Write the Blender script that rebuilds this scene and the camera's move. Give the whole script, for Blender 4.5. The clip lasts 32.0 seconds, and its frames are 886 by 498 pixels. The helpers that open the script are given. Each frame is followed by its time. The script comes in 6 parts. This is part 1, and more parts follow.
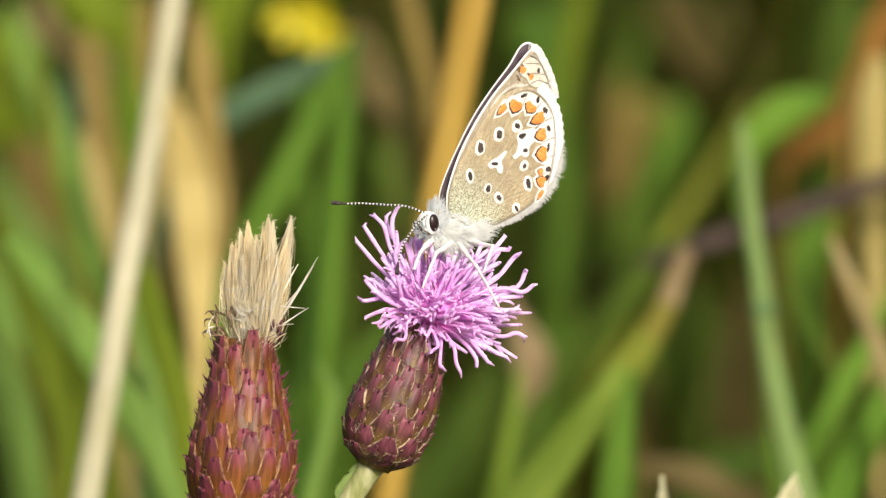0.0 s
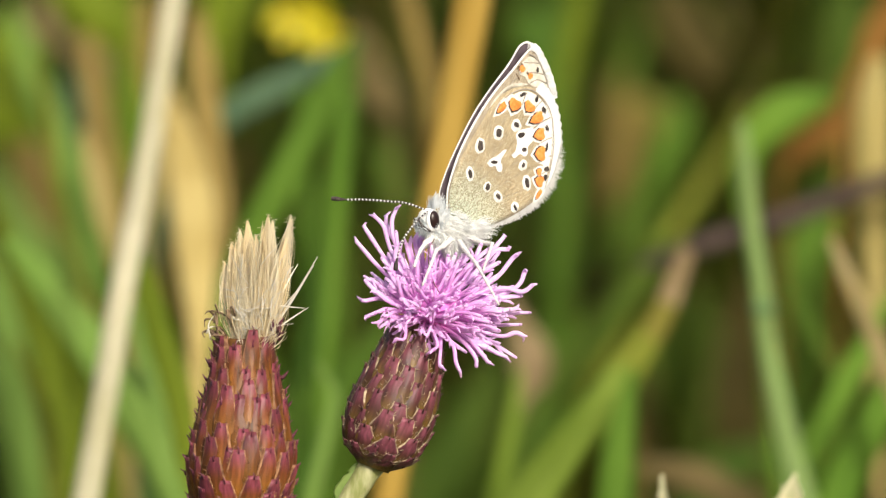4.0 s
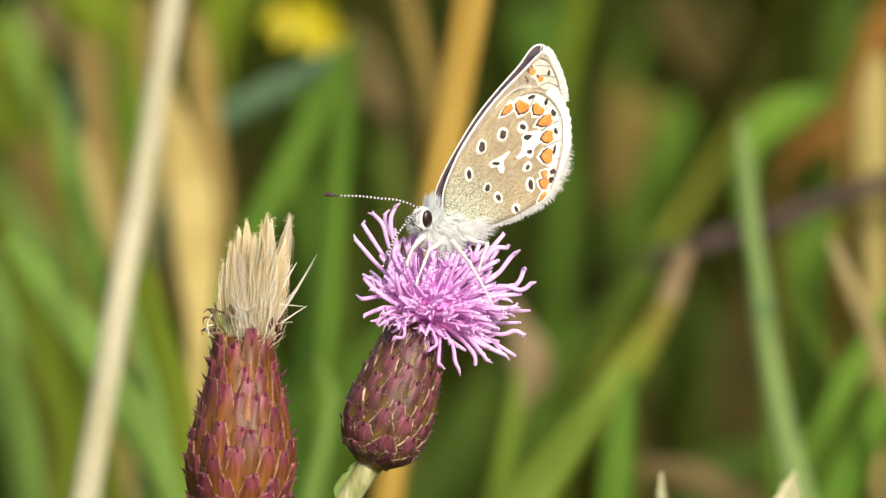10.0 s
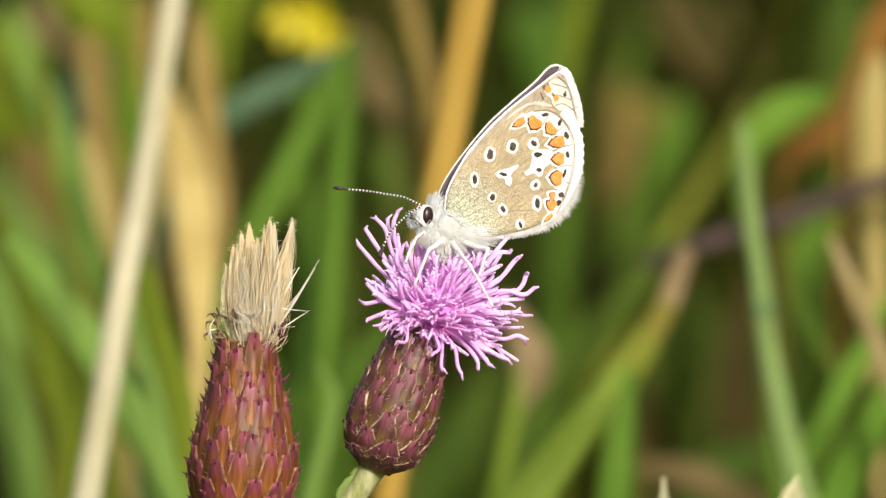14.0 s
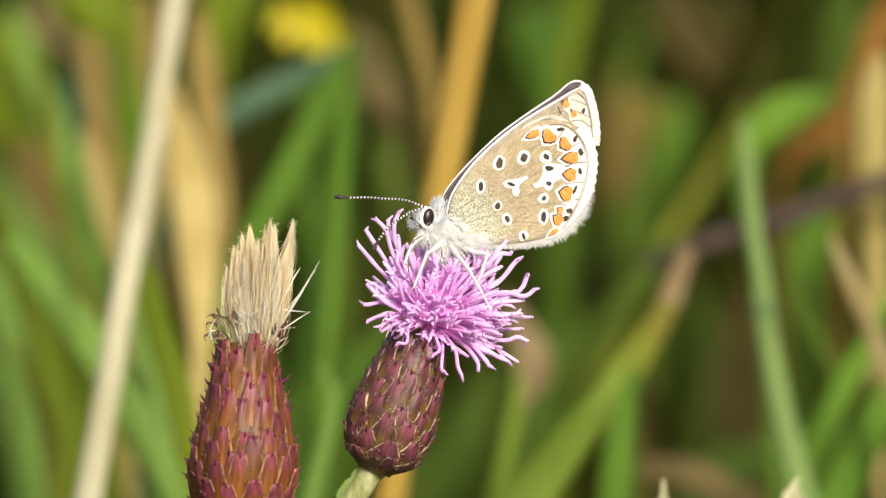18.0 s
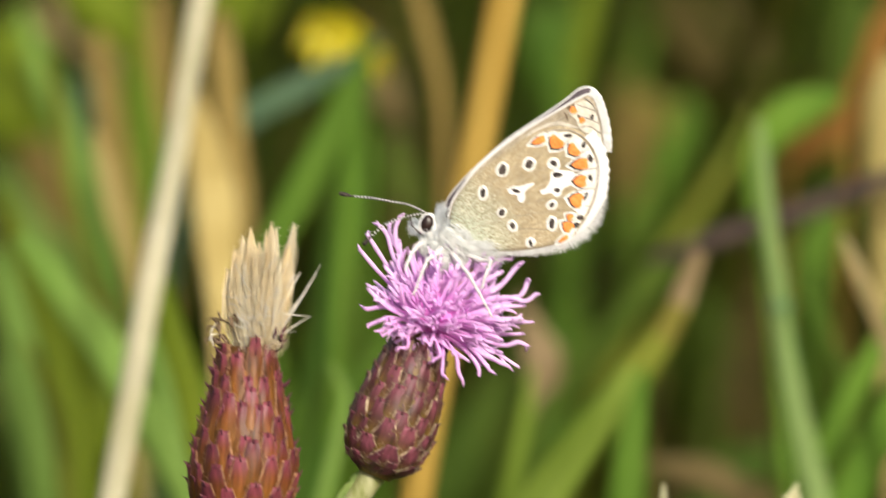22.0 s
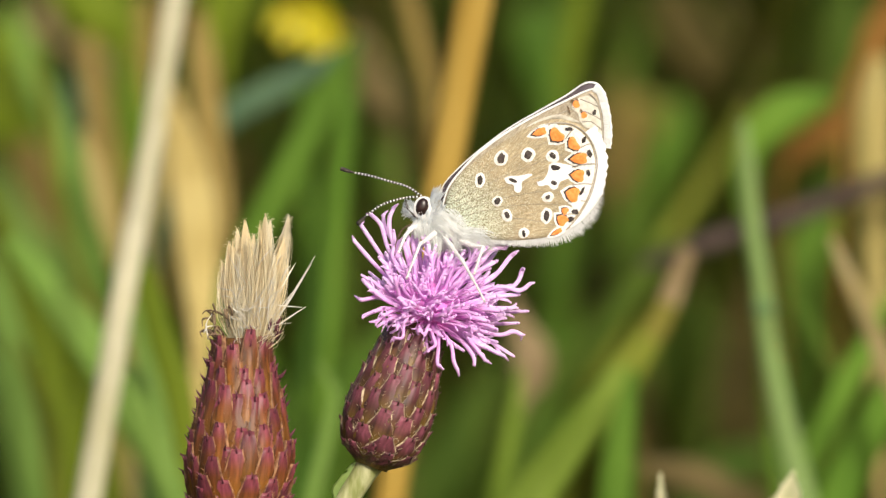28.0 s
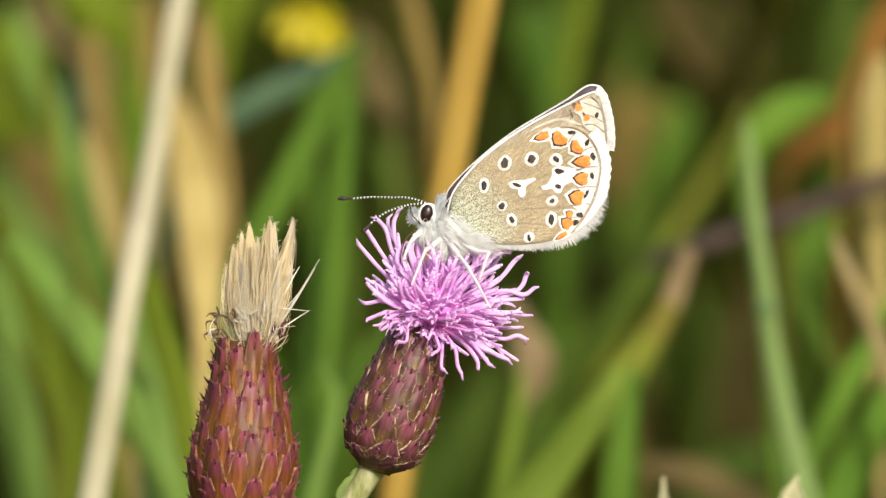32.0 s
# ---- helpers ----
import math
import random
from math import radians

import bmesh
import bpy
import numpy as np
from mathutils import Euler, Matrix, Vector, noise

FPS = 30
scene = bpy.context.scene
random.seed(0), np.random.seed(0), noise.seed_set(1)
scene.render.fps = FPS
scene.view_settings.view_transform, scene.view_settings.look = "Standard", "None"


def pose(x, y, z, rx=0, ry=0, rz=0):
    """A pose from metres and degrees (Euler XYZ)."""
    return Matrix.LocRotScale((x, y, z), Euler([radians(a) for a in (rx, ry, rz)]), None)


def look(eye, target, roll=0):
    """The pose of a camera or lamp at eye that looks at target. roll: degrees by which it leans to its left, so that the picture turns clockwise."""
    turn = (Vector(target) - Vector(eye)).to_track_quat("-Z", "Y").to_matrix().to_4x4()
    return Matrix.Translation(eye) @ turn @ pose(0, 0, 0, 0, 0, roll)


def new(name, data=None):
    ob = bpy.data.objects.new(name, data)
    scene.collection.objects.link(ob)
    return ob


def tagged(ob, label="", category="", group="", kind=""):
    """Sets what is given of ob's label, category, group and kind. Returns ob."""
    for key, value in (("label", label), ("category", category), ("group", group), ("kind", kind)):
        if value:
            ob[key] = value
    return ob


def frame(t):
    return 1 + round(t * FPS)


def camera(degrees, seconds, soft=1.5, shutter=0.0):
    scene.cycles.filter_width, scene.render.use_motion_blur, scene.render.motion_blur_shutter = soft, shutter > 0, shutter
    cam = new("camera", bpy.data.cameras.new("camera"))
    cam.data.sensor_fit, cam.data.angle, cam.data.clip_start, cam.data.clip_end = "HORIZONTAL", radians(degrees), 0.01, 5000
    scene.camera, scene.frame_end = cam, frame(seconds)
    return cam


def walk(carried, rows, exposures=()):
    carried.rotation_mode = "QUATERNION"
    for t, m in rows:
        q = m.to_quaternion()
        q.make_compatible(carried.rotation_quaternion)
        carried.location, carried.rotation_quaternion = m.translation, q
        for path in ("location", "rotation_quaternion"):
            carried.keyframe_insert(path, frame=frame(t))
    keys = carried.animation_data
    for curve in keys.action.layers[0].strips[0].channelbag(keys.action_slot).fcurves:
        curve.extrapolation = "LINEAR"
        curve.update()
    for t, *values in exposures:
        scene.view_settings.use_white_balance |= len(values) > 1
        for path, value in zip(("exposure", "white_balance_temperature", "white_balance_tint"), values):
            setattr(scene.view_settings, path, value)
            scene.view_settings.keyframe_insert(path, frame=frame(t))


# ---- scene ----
# ---- the camera: a long lens on a stand, one metre from the flower ----
cam = camera(4.3, 32.0, soft=1.4, shutter=0.5)
cam.data.dof.use_dof = True
cam.data.dof.focus_distance = 1.0
cam.data.dof.aperture_fstop = 37.0
STAND = look((0.0, -0.9848, 0.6236), (0.0, 0.0, 0.45))
walk(cam, [(0.0, STAND), (32.0, STAND)], [(0.0, 0.04), (21.0, 0.04), (22.5, -0.05), (32.0, -0.05)])

# ---- daylight ----
SUN_AT = Vector((0.29, -0.77, 0.57)).normalized()
world = bpy.data.worlds.new("sky")
scene.world = world
world.use_nodes = True
sky = world.node_tree.nodes.new("ShaderNodeTexSky")
sky.sky_type, sky.sun_disc, sky.dust_density = "NISHITA", False, 5.0
sky.sun_elevation = math.asin(SUN_AT.z)
sky.sun_rotation = math.atan2(SUN_AT.x, SUN_AT.y)
back = world.node_tree.nodes["Background"]
back.inputs["Strength"].default_value = 0.14
world.node_tree.links.new(sky.outputs["Color"], back.inputs["Color"])
sun = new("sun", bpy.data.lights.new("sun", "SUN"))
sun.data.energy, sun.data.angle, sun.data.color = 3.85, radians(9.0), (1.0, 0.95, 0.83)
sun.matrix_world = look(SUN_AT * 5, (0, 0, 0))

# ---- plan ----
# Small things are drawn on a 0.048 mm grid in the plane that faces the lens, centred on its axis.
G = 0.04788e-3
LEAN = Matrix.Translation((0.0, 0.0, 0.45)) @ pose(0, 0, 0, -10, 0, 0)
rng = random.Random(7)


def V(*a):
    return Vector(a)


# ---- materials ----
def ramp_colour(nt, fac, stops):
    r = nt.nodes.new("ShaderNodeValToRGB")
    while len(r.color_ramp.elements) < len(stops):
        r.color_ramp.elements.new(0.5)
    for e, (at, c) in zip(r.color_ramp.elements, stops):
        e.position, e.color = at, (*c, 1)
    nt.links.new(fac, r.inputs["Fac"])
    return r.outputs["Color"]


def noise_of(nt, vec, scale, detail=3.0, stretch=None):
    if stretch:
        m = nt.nodes.new("ShaderNodeMapping")
        m.inputs["Scale"].default_value = stretch
        nt.links.new(vec, m.inputs["Vector"])
        vec = m.outputs["Vector"]
    n = nt.nodes.new("ShaderNodeTexNoise")
    n.inputs["Scale"].default_value, n.inputs["Detail"].default_value = scale, detail
    nt.links.new(vec, n.inputs["Vector"])
    return n.outputs["Fac"]


def mixed(nt, fac, a, b, how="MIX"):
    m = nt.nodes.new("ShaderNodeMix")
    m.data_type, m.blend_type = "RGBA", how
    for socket, value in ((m.inputs[0], fac), (m.inputs[6], a), (m.inputs[7], b)):
        if isinstance(value, (int, float)):
            socket.default_value = value
        elif isinstance(value, tuple):
            socket.default_value = (*value, 1)
        else:
            nt.links.new(value, socket)
    return m.outputs[2]


def surface(name, build, rough=0.6, bump=0.3, bump_scale=3000, bump_size=1e-4, translucent=0.0, spec=0.4, sheen=0.0):
    """build(nt, object coordinates, random per object) gives the colour."""
    m = bpy.data.materials.new(name)
    m.use_nodes = True
    nt = m.node_tree
    b = nt.nodes["Principled BSDF"]
    at = nt.nodes.new("ShaderNodeTexCoord").outputs["Object"]
    info = nt.nodes.new("ShaderNodeObjectInfo").outputs["Random"]
    colour = build(nt, at, info)
    nt.links.new(colour, b.inputs["Base Color"])
    b.inputs["Roughness"].default_value = rough
    b.inputs["Specular IOR Level"].default_value = spec
    b.inputs["Sheen Weight"].default_value = sheen
    if bump:
        n = nt.nodes.new("ShaderNodeBump")
        n.inputs["Strength"].default_value, n.inputs["Distance"].default_value = bump, bump_size
        nt.links.new(noise_of(nt, at, bump_scale), n.inputs["Height"])
        nt.links.new(n.outputs["Normal"], b.inputs["Normal"])
    if translucent:
        t = nt.nodes.new("ShaderNodeBsdfTranslucent")
        nt.links.new(colour, t.inputs["Color"])
        x = nt.nodes.new("ShaderNodeMixShader")
        x.inputs["Fac"].default_value = translucent
        nt.links.new(b.outputs["BSDF"], x.inputs[1])
        nt.links.new(t.outputs["BSDF"], x.inputs[2])
        nt.links.new(x.outputs["Shader"], nt.nodes["Material Output"].inputs["Surface"])
    return m


def two_tone(a, b, scale, stretch=None, spread=0.25):
    """A colour that wanders from a to b in patches and fibres, and a little from piece to piece."""
    def build(nt, at, info):
        c = ramp_colour(nt, noise_of(nt, at, scale, 4.0, stretch), [(0.35, a), (0.65, b)])
        hue = nt.nodes.new("ShaderNodeHueSaturation")
        span = nt.nodes.new("ShaderNodeMapRange")
        span.inputs["To Min"].default_value, span.inputs["To Max"].default_value = 1 - spread, 1 + spread
        nt.links.new(info, span.inputs["Value"])
        nt.links.new(span.outputs["Result"], hue.inputs["Value"])
        nt.links.new(c, hue.inputs["Color"])
        return hue.outputs["Color"]
    return build


def per_island(*colours):
    """A colour that differs from blade to blade of one sheet of growth."""
    def build(nt, at, info):
        g = nt.nodes.new("ShaderNodeNewGeometry").outputs["Random Per Island"]
        return ramp_colour(nt, g, [(i / (len(colours) - 1), c) for i, c in enumerate(colours)])
    return build


FIBRE = (1.0, 1.0, 0.08)
GRASS = surface("fresh_grass", two_tone((0.080, 0.168, 0.014), (0.125, 0.232, 0.025), 160, FIBRE), 0.55, translucent=0.3, spec=0.1)
MID = surface("dull_grass", two_tone((0.048, 0.110, 0.010), (0.085, 0.158, 0.016), 160, FIBRE), 0.55, translucent=0.3, spec=0.1)
FRESH = surface("light_green_grass", two_tone((0.145, 0.255, 0.042), (0.210, 0.335, 0.070), 160, FIBRE), 0.55, translucent=0.3, spec=0.1)
SAGE = surface("sage_green_stalk", two_tone((0.124, 0.190, 0.050), (0.180, 0.265, 0.080), 160, FIBRE), 0.55, translucent=0.2, spec=0.2)
PALE_JOINT = surface("pale_joint", two_tone((0.11, 0.205, 0.065), (0.16, 0.27, 0.10), 160, FIBRE), 0.55, spec=0.2)
LIME = surface("yellow_green_grass", two_tone((0.112, 0.165, 0.007), (0.170, 0.225, 0.014), 160, FIBRE), 0.55, translucent=0.3, spec=0.1)
TEAL = surface("blue_green_grass", two_tone((0.044, 0.092, 0.042), (0.072, 0.130, 0.065), 160, FIBRE), 0.5, translucent=0.2, spec=0.2)
DULL = surface("dull_yellow_green", two_tone((0.138, 0.205, 0.022), (0.205, 0.285, 0.042), 160, FIBRE), 0.55, translucent=0.3, spec=0.1)
# Darker copy of the grass green; the shade among deep growth is in its colour.
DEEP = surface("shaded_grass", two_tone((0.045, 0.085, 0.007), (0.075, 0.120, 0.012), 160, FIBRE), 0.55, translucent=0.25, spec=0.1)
PALE = surface("pale_straw", two_tone((0.54, 0.50, 0.30), (0.67, 0.625, 0.43), 160, FIBRE), 0.55, translucent=0.15, spec=0.1)
OCHRE = surface("ochre_straw", two_tone((0.33, 0.205, 0.032), (0.43, 0.285, 0.062), 160, FIBRE), 0.55, translucent=0.15, spec=0.1)
KHAKI = surface("khaki_straw", two_tone((0.30, 0.24, 0.07), (0.42, 0.34, 0.12), 160, FIBRE), 0.55, translucent=0.15, spec=0.2)
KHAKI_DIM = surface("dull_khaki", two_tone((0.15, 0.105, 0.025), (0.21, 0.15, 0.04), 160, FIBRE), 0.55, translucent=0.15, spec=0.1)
OLIVE_TIP = surface("olive_brown", two_tone((0.135, 0.125, 0.018), (0.19, 0.17, 0.030), 160, FIBRE), 0.55, translucent=0.2, spec=0.1)
OLIVE = surface("olive_green", two_tone((0.138, 0.164, 0.016), (0.200, 0.225, 0.028), 160, FIBRE), 0.55, translucent=0.25, spec=0.1)
BUFF = surface("buff_dry_leaf", two_tone((0.23, 0.182, 0.076), (0.325, 0.262, 0.122), 160), 0.6, translucent=0.15, spec=0.1)
LEAF_GOLD = surface("golden_leaf", two_tone((0.48, 0.36, 0.115), (0.62, 0.49, 0.185), 160, FIBRE), 0.55, translucent=0.15, spec=0.1)
TAN = surface("tan_straw", two_tone((0.225, 0.158, 0.042), (0.31, 0.225, 0.068), 160, FIBRE), 0.6, translucent=0.15, spec=0.1)
TAN_RED = surface("brown_litter", two_tone((0.075, 0.058, 0.020), (0.13, 0.098, 0.038), 160), 0.65, translucent=0.15, spec=0.1)
MAUVE = surface("mauve_dry_leaf", two_tone((0.17, 0.122, 0.058), (0.26, 0.190, 0.100), 160), 0.65, translucent=0.15, spec=0.1)
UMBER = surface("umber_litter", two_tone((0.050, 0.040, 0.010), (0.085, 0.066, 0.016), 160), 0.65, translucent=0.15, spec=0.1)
RUST = surface("rust_leaf", two_tone((0.165, 0.080, 0.015), (0.25, 0.125, 0.027), 220), 0.7, translucent=0.15, spec=0.1)
BARK = surface("dark_twig", two_tone((0.045, 0.03, 0.026), (0.085, 0.058, 0.045), 300, FIBRE), 0.7, spec=0.2)
YELLOW = surface("yellow_petal", two_tone((0.42, 0.365, 0.003), (0.58, 0.50, 0.007), 200), 0.5, translucent=0.25)
SOIL = surface("soil_and_litter", two_tone((0.05, 0.045, 0.02), (0.10, 0.10, 0.035), 9), 0.9, 0.6, 40, 0.01)
FIELD_GREEN = surface("meadow_green", per_island((0.018, 0.028, 0.004), (0.048, 0.052, 0.006), (0.036, 0.066, 0.006), (0.064, 0.105, 0.010)), 0.55, 0, translucent=0.25, spec=0.08)
FIELD_DRY = surface("meadow_dry", per_island((0.034, 0.025, 0.006), (0.075, 0.054, 0.010), (0.060, 0.062, 0.008), (0.12, 0.095, 0.02)), 0.6, 0, translucent=0.1, spec=0.08)


def floret_colour(inner, middle, outer):
    def build(nt, at, info):
        d = nt.nodes.new("ShaderNodeVectorMath")
        d.operation = "LENGTH"
        nt.links.new(at, d.inputs[0])
        span = nt.nodes.new("ShaderNodeMapRange")
        span.inputs["From Max"].default_value = 170 * G
        nt.links.new(d.outputs["Value"], span.inputs["Value"])
        base = ramp_colour(nt, span.outputs["Result"], [(0.15, inner), (0.45, middle), (0.90, outer)])
        grain = ramp_colour(nt, noise_of(nt, at, 1500), [(0.3, (0.86, 0.84, 0.88)), (0.7, (1.0, 1.0, 1.0))])
        return mixed(nt, 0.8, base, grain, "MULTIPLY")
    return build


FLORET_DEEP = surface("deep_pink_floret", floret_colour((0.95, 0.25, 0.76), (0.95, 0.42, 0.90), (0.95, 0.56, 0.96)), 0.5, 0.15, 9000, 2e-5, translucent=0.2, spec=0.1)
FLORET = surface("pink_violet_floret", floret_colour((0.95, 0.28, 0.80), (0.95, 0.49, 0.94), (0.95, 0.63, 0.98)), 0.7, 0.15, 9000, 2e-5, translucent=0.2, spec=0.06)


def bract_colour(low, mid, high, spans=(0.30, 0.62, 0.86)):
    def build(nt, at, info):
        sep = nt.nodes.new("ShaderNodeSeparateXYZ")
        nt.links.new(at, sep.inputs["Vector"])
        span = nt.nodes.new("ShaderNodeMapRange")
        span.inputs["From Max"].default_value = 110 * G
        nt.links.new(sep.outputs["Z"], span.inputs["Value"])
        along = ramp_colour(nt, span.outputs["Result"], list(zip(spans, (low, mid, high))))
        fibres = noise_of(nt, at, 2600, 4.0, (1, 1, 0.12))
        c = mixed(nt, 0.75, along, ramp_colour(nt, fibres, [(0.32, (0.35, 0.38, 0.40)), (0.5, (1.0, 0.95, 0.9)), (0.68, (1.6, 1.5, 1.6))]), "MULTIPLY")
        hue = nt.nodes.new("ShaderNodeHueSaturation")
        v = nt.nodes.new("ShaderNodeMapRange")
        v.inputs["To Min"].default_value, v.inputs["To Max"].default_value = 0.75, 1.3
        nt.links.new(info, v.inputs["Value"])
        nt.links.new(v.outputs["Result"], hue.inputs["Value"])
        nt.links.new(c, hue.inputs["Color"])
        return hue.outputs["Color"]
    return build


BRACT = surface("plum_bract", bract_colour((0.096, 0.060, 0.011), (0.066, 0.024, 0.020), (0.136, 0.040, 0.056)), 0.45, 0.5, 5000, 6e-5, spec=0.3)
BRACT_OLD = surface("russet_bract", bract_colour((0.146, 0.060, 0.009), (0.124, 0.038, 0.013), (0.148, 0.034, 0.048), (0.32, 0.66, 0.88)), 0.45, 0.5, 5000, 6e-5, spec=0.3)
CORE = surface("olive_plum_skin", two_tone((0.13, 0.06, 0.012), (0.11, 0.035, 0.025), 900, (1, 1, 0.15), 0.05), 0.5, 0.3, 6000, 5e-5)
MARGIN = surface("cobweb_margin", two_tone((0.15, 0.09, 0.055), (0.46, 0.37, 0.24), 1500), 0.8)
MARGIN_OLD = surface("faded_margin", two_tone((0.12, 0.045, 0.02), (0.30, 0.16, 0.08), 1900), 0.8)
SPINE = surface("dark_spine", two_tone((0.045, 0.018, 0.018), (0.09, 0.035, 0.03), 3000), 0.5)
SPINE_OLD = surface("purple_spine", two_tone((0.08, 0.020, 0.034), (0.15, 0.038, 0.058), 3000), 0.5)
SCRAP = surface("withered_brown", two_tone((0.09, 0.055, 0.032), (0.24, 0.16, 0.09), 2500), 0.7, 0.3, 6000, 4e-5)
PAPPUS = surface("straw_pappus", two_tone((0.70, 0.56, 0.31), (0.91, 0.82, 0.60), 1100, (1, 1, 0.1)), 0.5, 0, translucent=0.12)
PAPPUS_WHITE = surface("white_pappus_hair", two_tone((0.86, 0.80, 0.66), (0.94, 0.90, 0.82), 1500), 0.5, 0, translucent=0.3)
STEM = surface("woolly_green_stem", two_tone((0.22, 0.24, 0.07), (0.46, 0.45, 0.24), 1500, (1, 1, 0.2), 0.1), 0.7, 0.5, 3500, 1e-4)
LEAF = surface("thistle_leaf_green", two_tone((0.15, 0.24, 0.05), (0.26, 0.36, 0.09), 500), 0.5, 0.3, 2500, 1e-4, translucent=0.3)
LEAF_PALE = surface("pale_dry_leaf", two_tone((0.42, 0.42, 0.22), (0.62, 0.58, 0.38), 500), 0.6, 0.3, 2500, 1e-4, translucent=0.25)


def wing_colour(root, inner, outer, dark, light):
    """Scaled wing: tint by the distance from the root, with dark and pale scales dusted over it."""
    def build(nt, at, info):
        d = nt.nodes.new("ShaderNodeVectorMath")
        d.operation = "DISTANCE"
        d.inputs[1].default_value = root
        nt.links.new(at, d.inputs[0])
        span = nt.nodes.new("ShaderNodeMapRange")
        span.inputs["From Min"].default_value, span.inputs["From Max"].default_value = 2.0e-3, 9.5e-3
        nt.links.new(d.outputs["Value"], span.inputs["Value"])
        base = ramp_colour(nt, span.outputs["Result"], [(0.0, inner), (0.55, outer), (1.0, outer)])
        broad = noise_of(nt, at, 420, 4.0)
        base = mixed(nt, 0.5, base, ramp_colour(nt, broad, [(0.3, (0.75, 0.75, 0.75)), (0.7, (1.2, 1.2, 1.18))]), "MULTIPLY")
        sep = nt.nodes.new("ShaderNodeSeparateXYZ")
        nt.links.new(at, sep.inputs["Vector"])
        ray = nt.nodes.new("ShaderNodeMath")
        ray.operation = "ARCTAN2"
        nt.links.new(sep.outputs["Z"], ray.inputs[0])
        nt.links.new(sep.outputs["X"], ray.inputs[1])
        fan = nt.nodes.new("ShaderNodeCombineXYZ")
        nt.links.new(ray.outputs["Value"], fan.inputs["X"])
        nt.links.new(d.outputs["Value"], fan.inputs["Y"])
        fibre = ramp_colour(nt, noise_of(nt, fan.outputs["Vector"], 1.0, 3.0, (90.0, 900.0, 1.0)), [(0.34, (0.58, 0.55, 0.50)), (0.66, (1.16, 1.15, 1.12))])
        base = mixed(nt, 0.8, base, fibre, "MULTIPLY")
        near = ramp_colour(nt, span.outputs["Result"], [(0.28, (1.0, 1.0, 1.0)), (0.62, (0.50, 0.50, 0.50)), (0.95, (0.36, 0.36, 0.36))])
        pale = ramp_colour(nt, noise_of(nt, at, 9300, 2.0), [(0.53, (0, 0, 0)), (0.60, (1, 1, 1))])
        base = mixed(nt, mixed(nt, 1.0, mixed(nt, 1.0, pale, near, "MULTIPLY"), (0.65, 0.65, 0.65), "MULTIPLY"), base, light)
        dust = ramp_colour(nt, noise_of(nt, at, 8200, 2.5), [(0.50, (0, 0, 0)), (0.60, (0.85, 0.85, 0.85))])
        return mixed(nt, mixed(nt, 1.0, dust, near, "MULTIPLY"), base, dark)
    return build


WING = surface("scaled_beige_wing", wing_colour((0, 0, 0), (0.57, 0.645, 0.52), (0.460, 0.368, 0.232), (0.175, 0.14, 0.06), (0.86, 0.85, 0.68)), 0.75, 0.4, 9000, 3e-5, translucent=0.12, spec=0.2, sheen=0.3)
WING_FORE = surface("scaled_grey_wing", wing_colour((0, 0, 0), (0.38, 0.32, 0.235), (0.45, 0.385, 0.29), (0.24, 0.185, 0.115), (0.74, 0.68, 0.56)), 0.75, 0.4, 9000, 3e-5, translucent=0.12, spec=0.2, sheen=0.3)
WING_TOP = surface("dark_brown_wing_inside", two_tone((0.045, 0.032, 0.04), (0.09, 0.065, 0.075), 1200, (1, 1, 0.3)), 0.55, 0.3, 9000, 3e-5)
WHITE = surface("white_scales", two_tone((0.72, 0.71, 0.68), (0.81, 0.80, 0.78), 2500, None, 0.05), 0.8, 0.4, 12000, 3e-5, spec=0.2)
RING = surface("cream_white_scales", two_tone((0.64, 0.61, 0.54), (0.80, 0.79, 0.75), 4500, None, 0.04), 0.8, 0.4, 12000, 3e-5, spec=0.2)
PALE_PATCH = surface("pale_buff_scales", two_tone((0.52, 0.475, 0.39), (0.70, 0.655, 0.57), 2200, None, 0.04), 0.8, 0.4, 12000, 3e-5, spec=0.2)
ORANGE = surface("orange_scales", two_tone((0.83, 0.215, 0.042), (0.90, 0.315, 0.085), 3500, None, 0.05), 0.75, 0.4, 12000, 3e-5, spec=0.2)
BLACK = surface("black_scales", two_tone((0.022, 0.017, 0.016), (0.085, 0.066, 0.056), 6000), 0.75, 0.4, 12000, 3e-5, spec=0.2)
FRINGE = surface("soft_white_hair", two_tone((0.72, 0.71, 0.69), (0.82, 0.82, 0.80), 1500, None, 0.05), 0.8, 0, translucent=0.12, spec=0.1)
CREAM = surface("cream_scales", two_tone((0.68, 0.65, 0.59), (0.80, 0.79, 0.76), 1800, None, 0.05), 0.8, 0.4, 12000, 3e-5, spec=0.2)
VEIN = surface("grey_vein", two_tone((0.28, 0.24, 0.19), (0.40, 0.36, 0.30), 2500), 0.7, 0)
FUR = surface("pale_fur", two_tone((0.74, 0.75, 0.72), (0.87, 0.88, 0.86), 1500, None, 0.05), 0.7, 0, translucent=0.1, spec=0.2)
FUR_GREY = surface("grey_fur", two_tone((0.50, 0.54, 0.56), (0.82, 0.85, 0.86), 1500, None, 0.05), 0.7, 0, translucent=0.1, spec=0.2)
SKIN = surface("grey_butterfly_skin", two_tone((0.78, 0.77, 0.72), (0.90, 0.89, 0.85), 2500, None, 0.05), 0.7, 0.4, 6000, 5e-5)
EYE = surface("dark_compound_eye", two_tone((0.012, 0.006, 0.005), (0.026, 0.010, 0.008), 5000), 0.3, 0.15, 20000, 1e-5, spec=0.4)
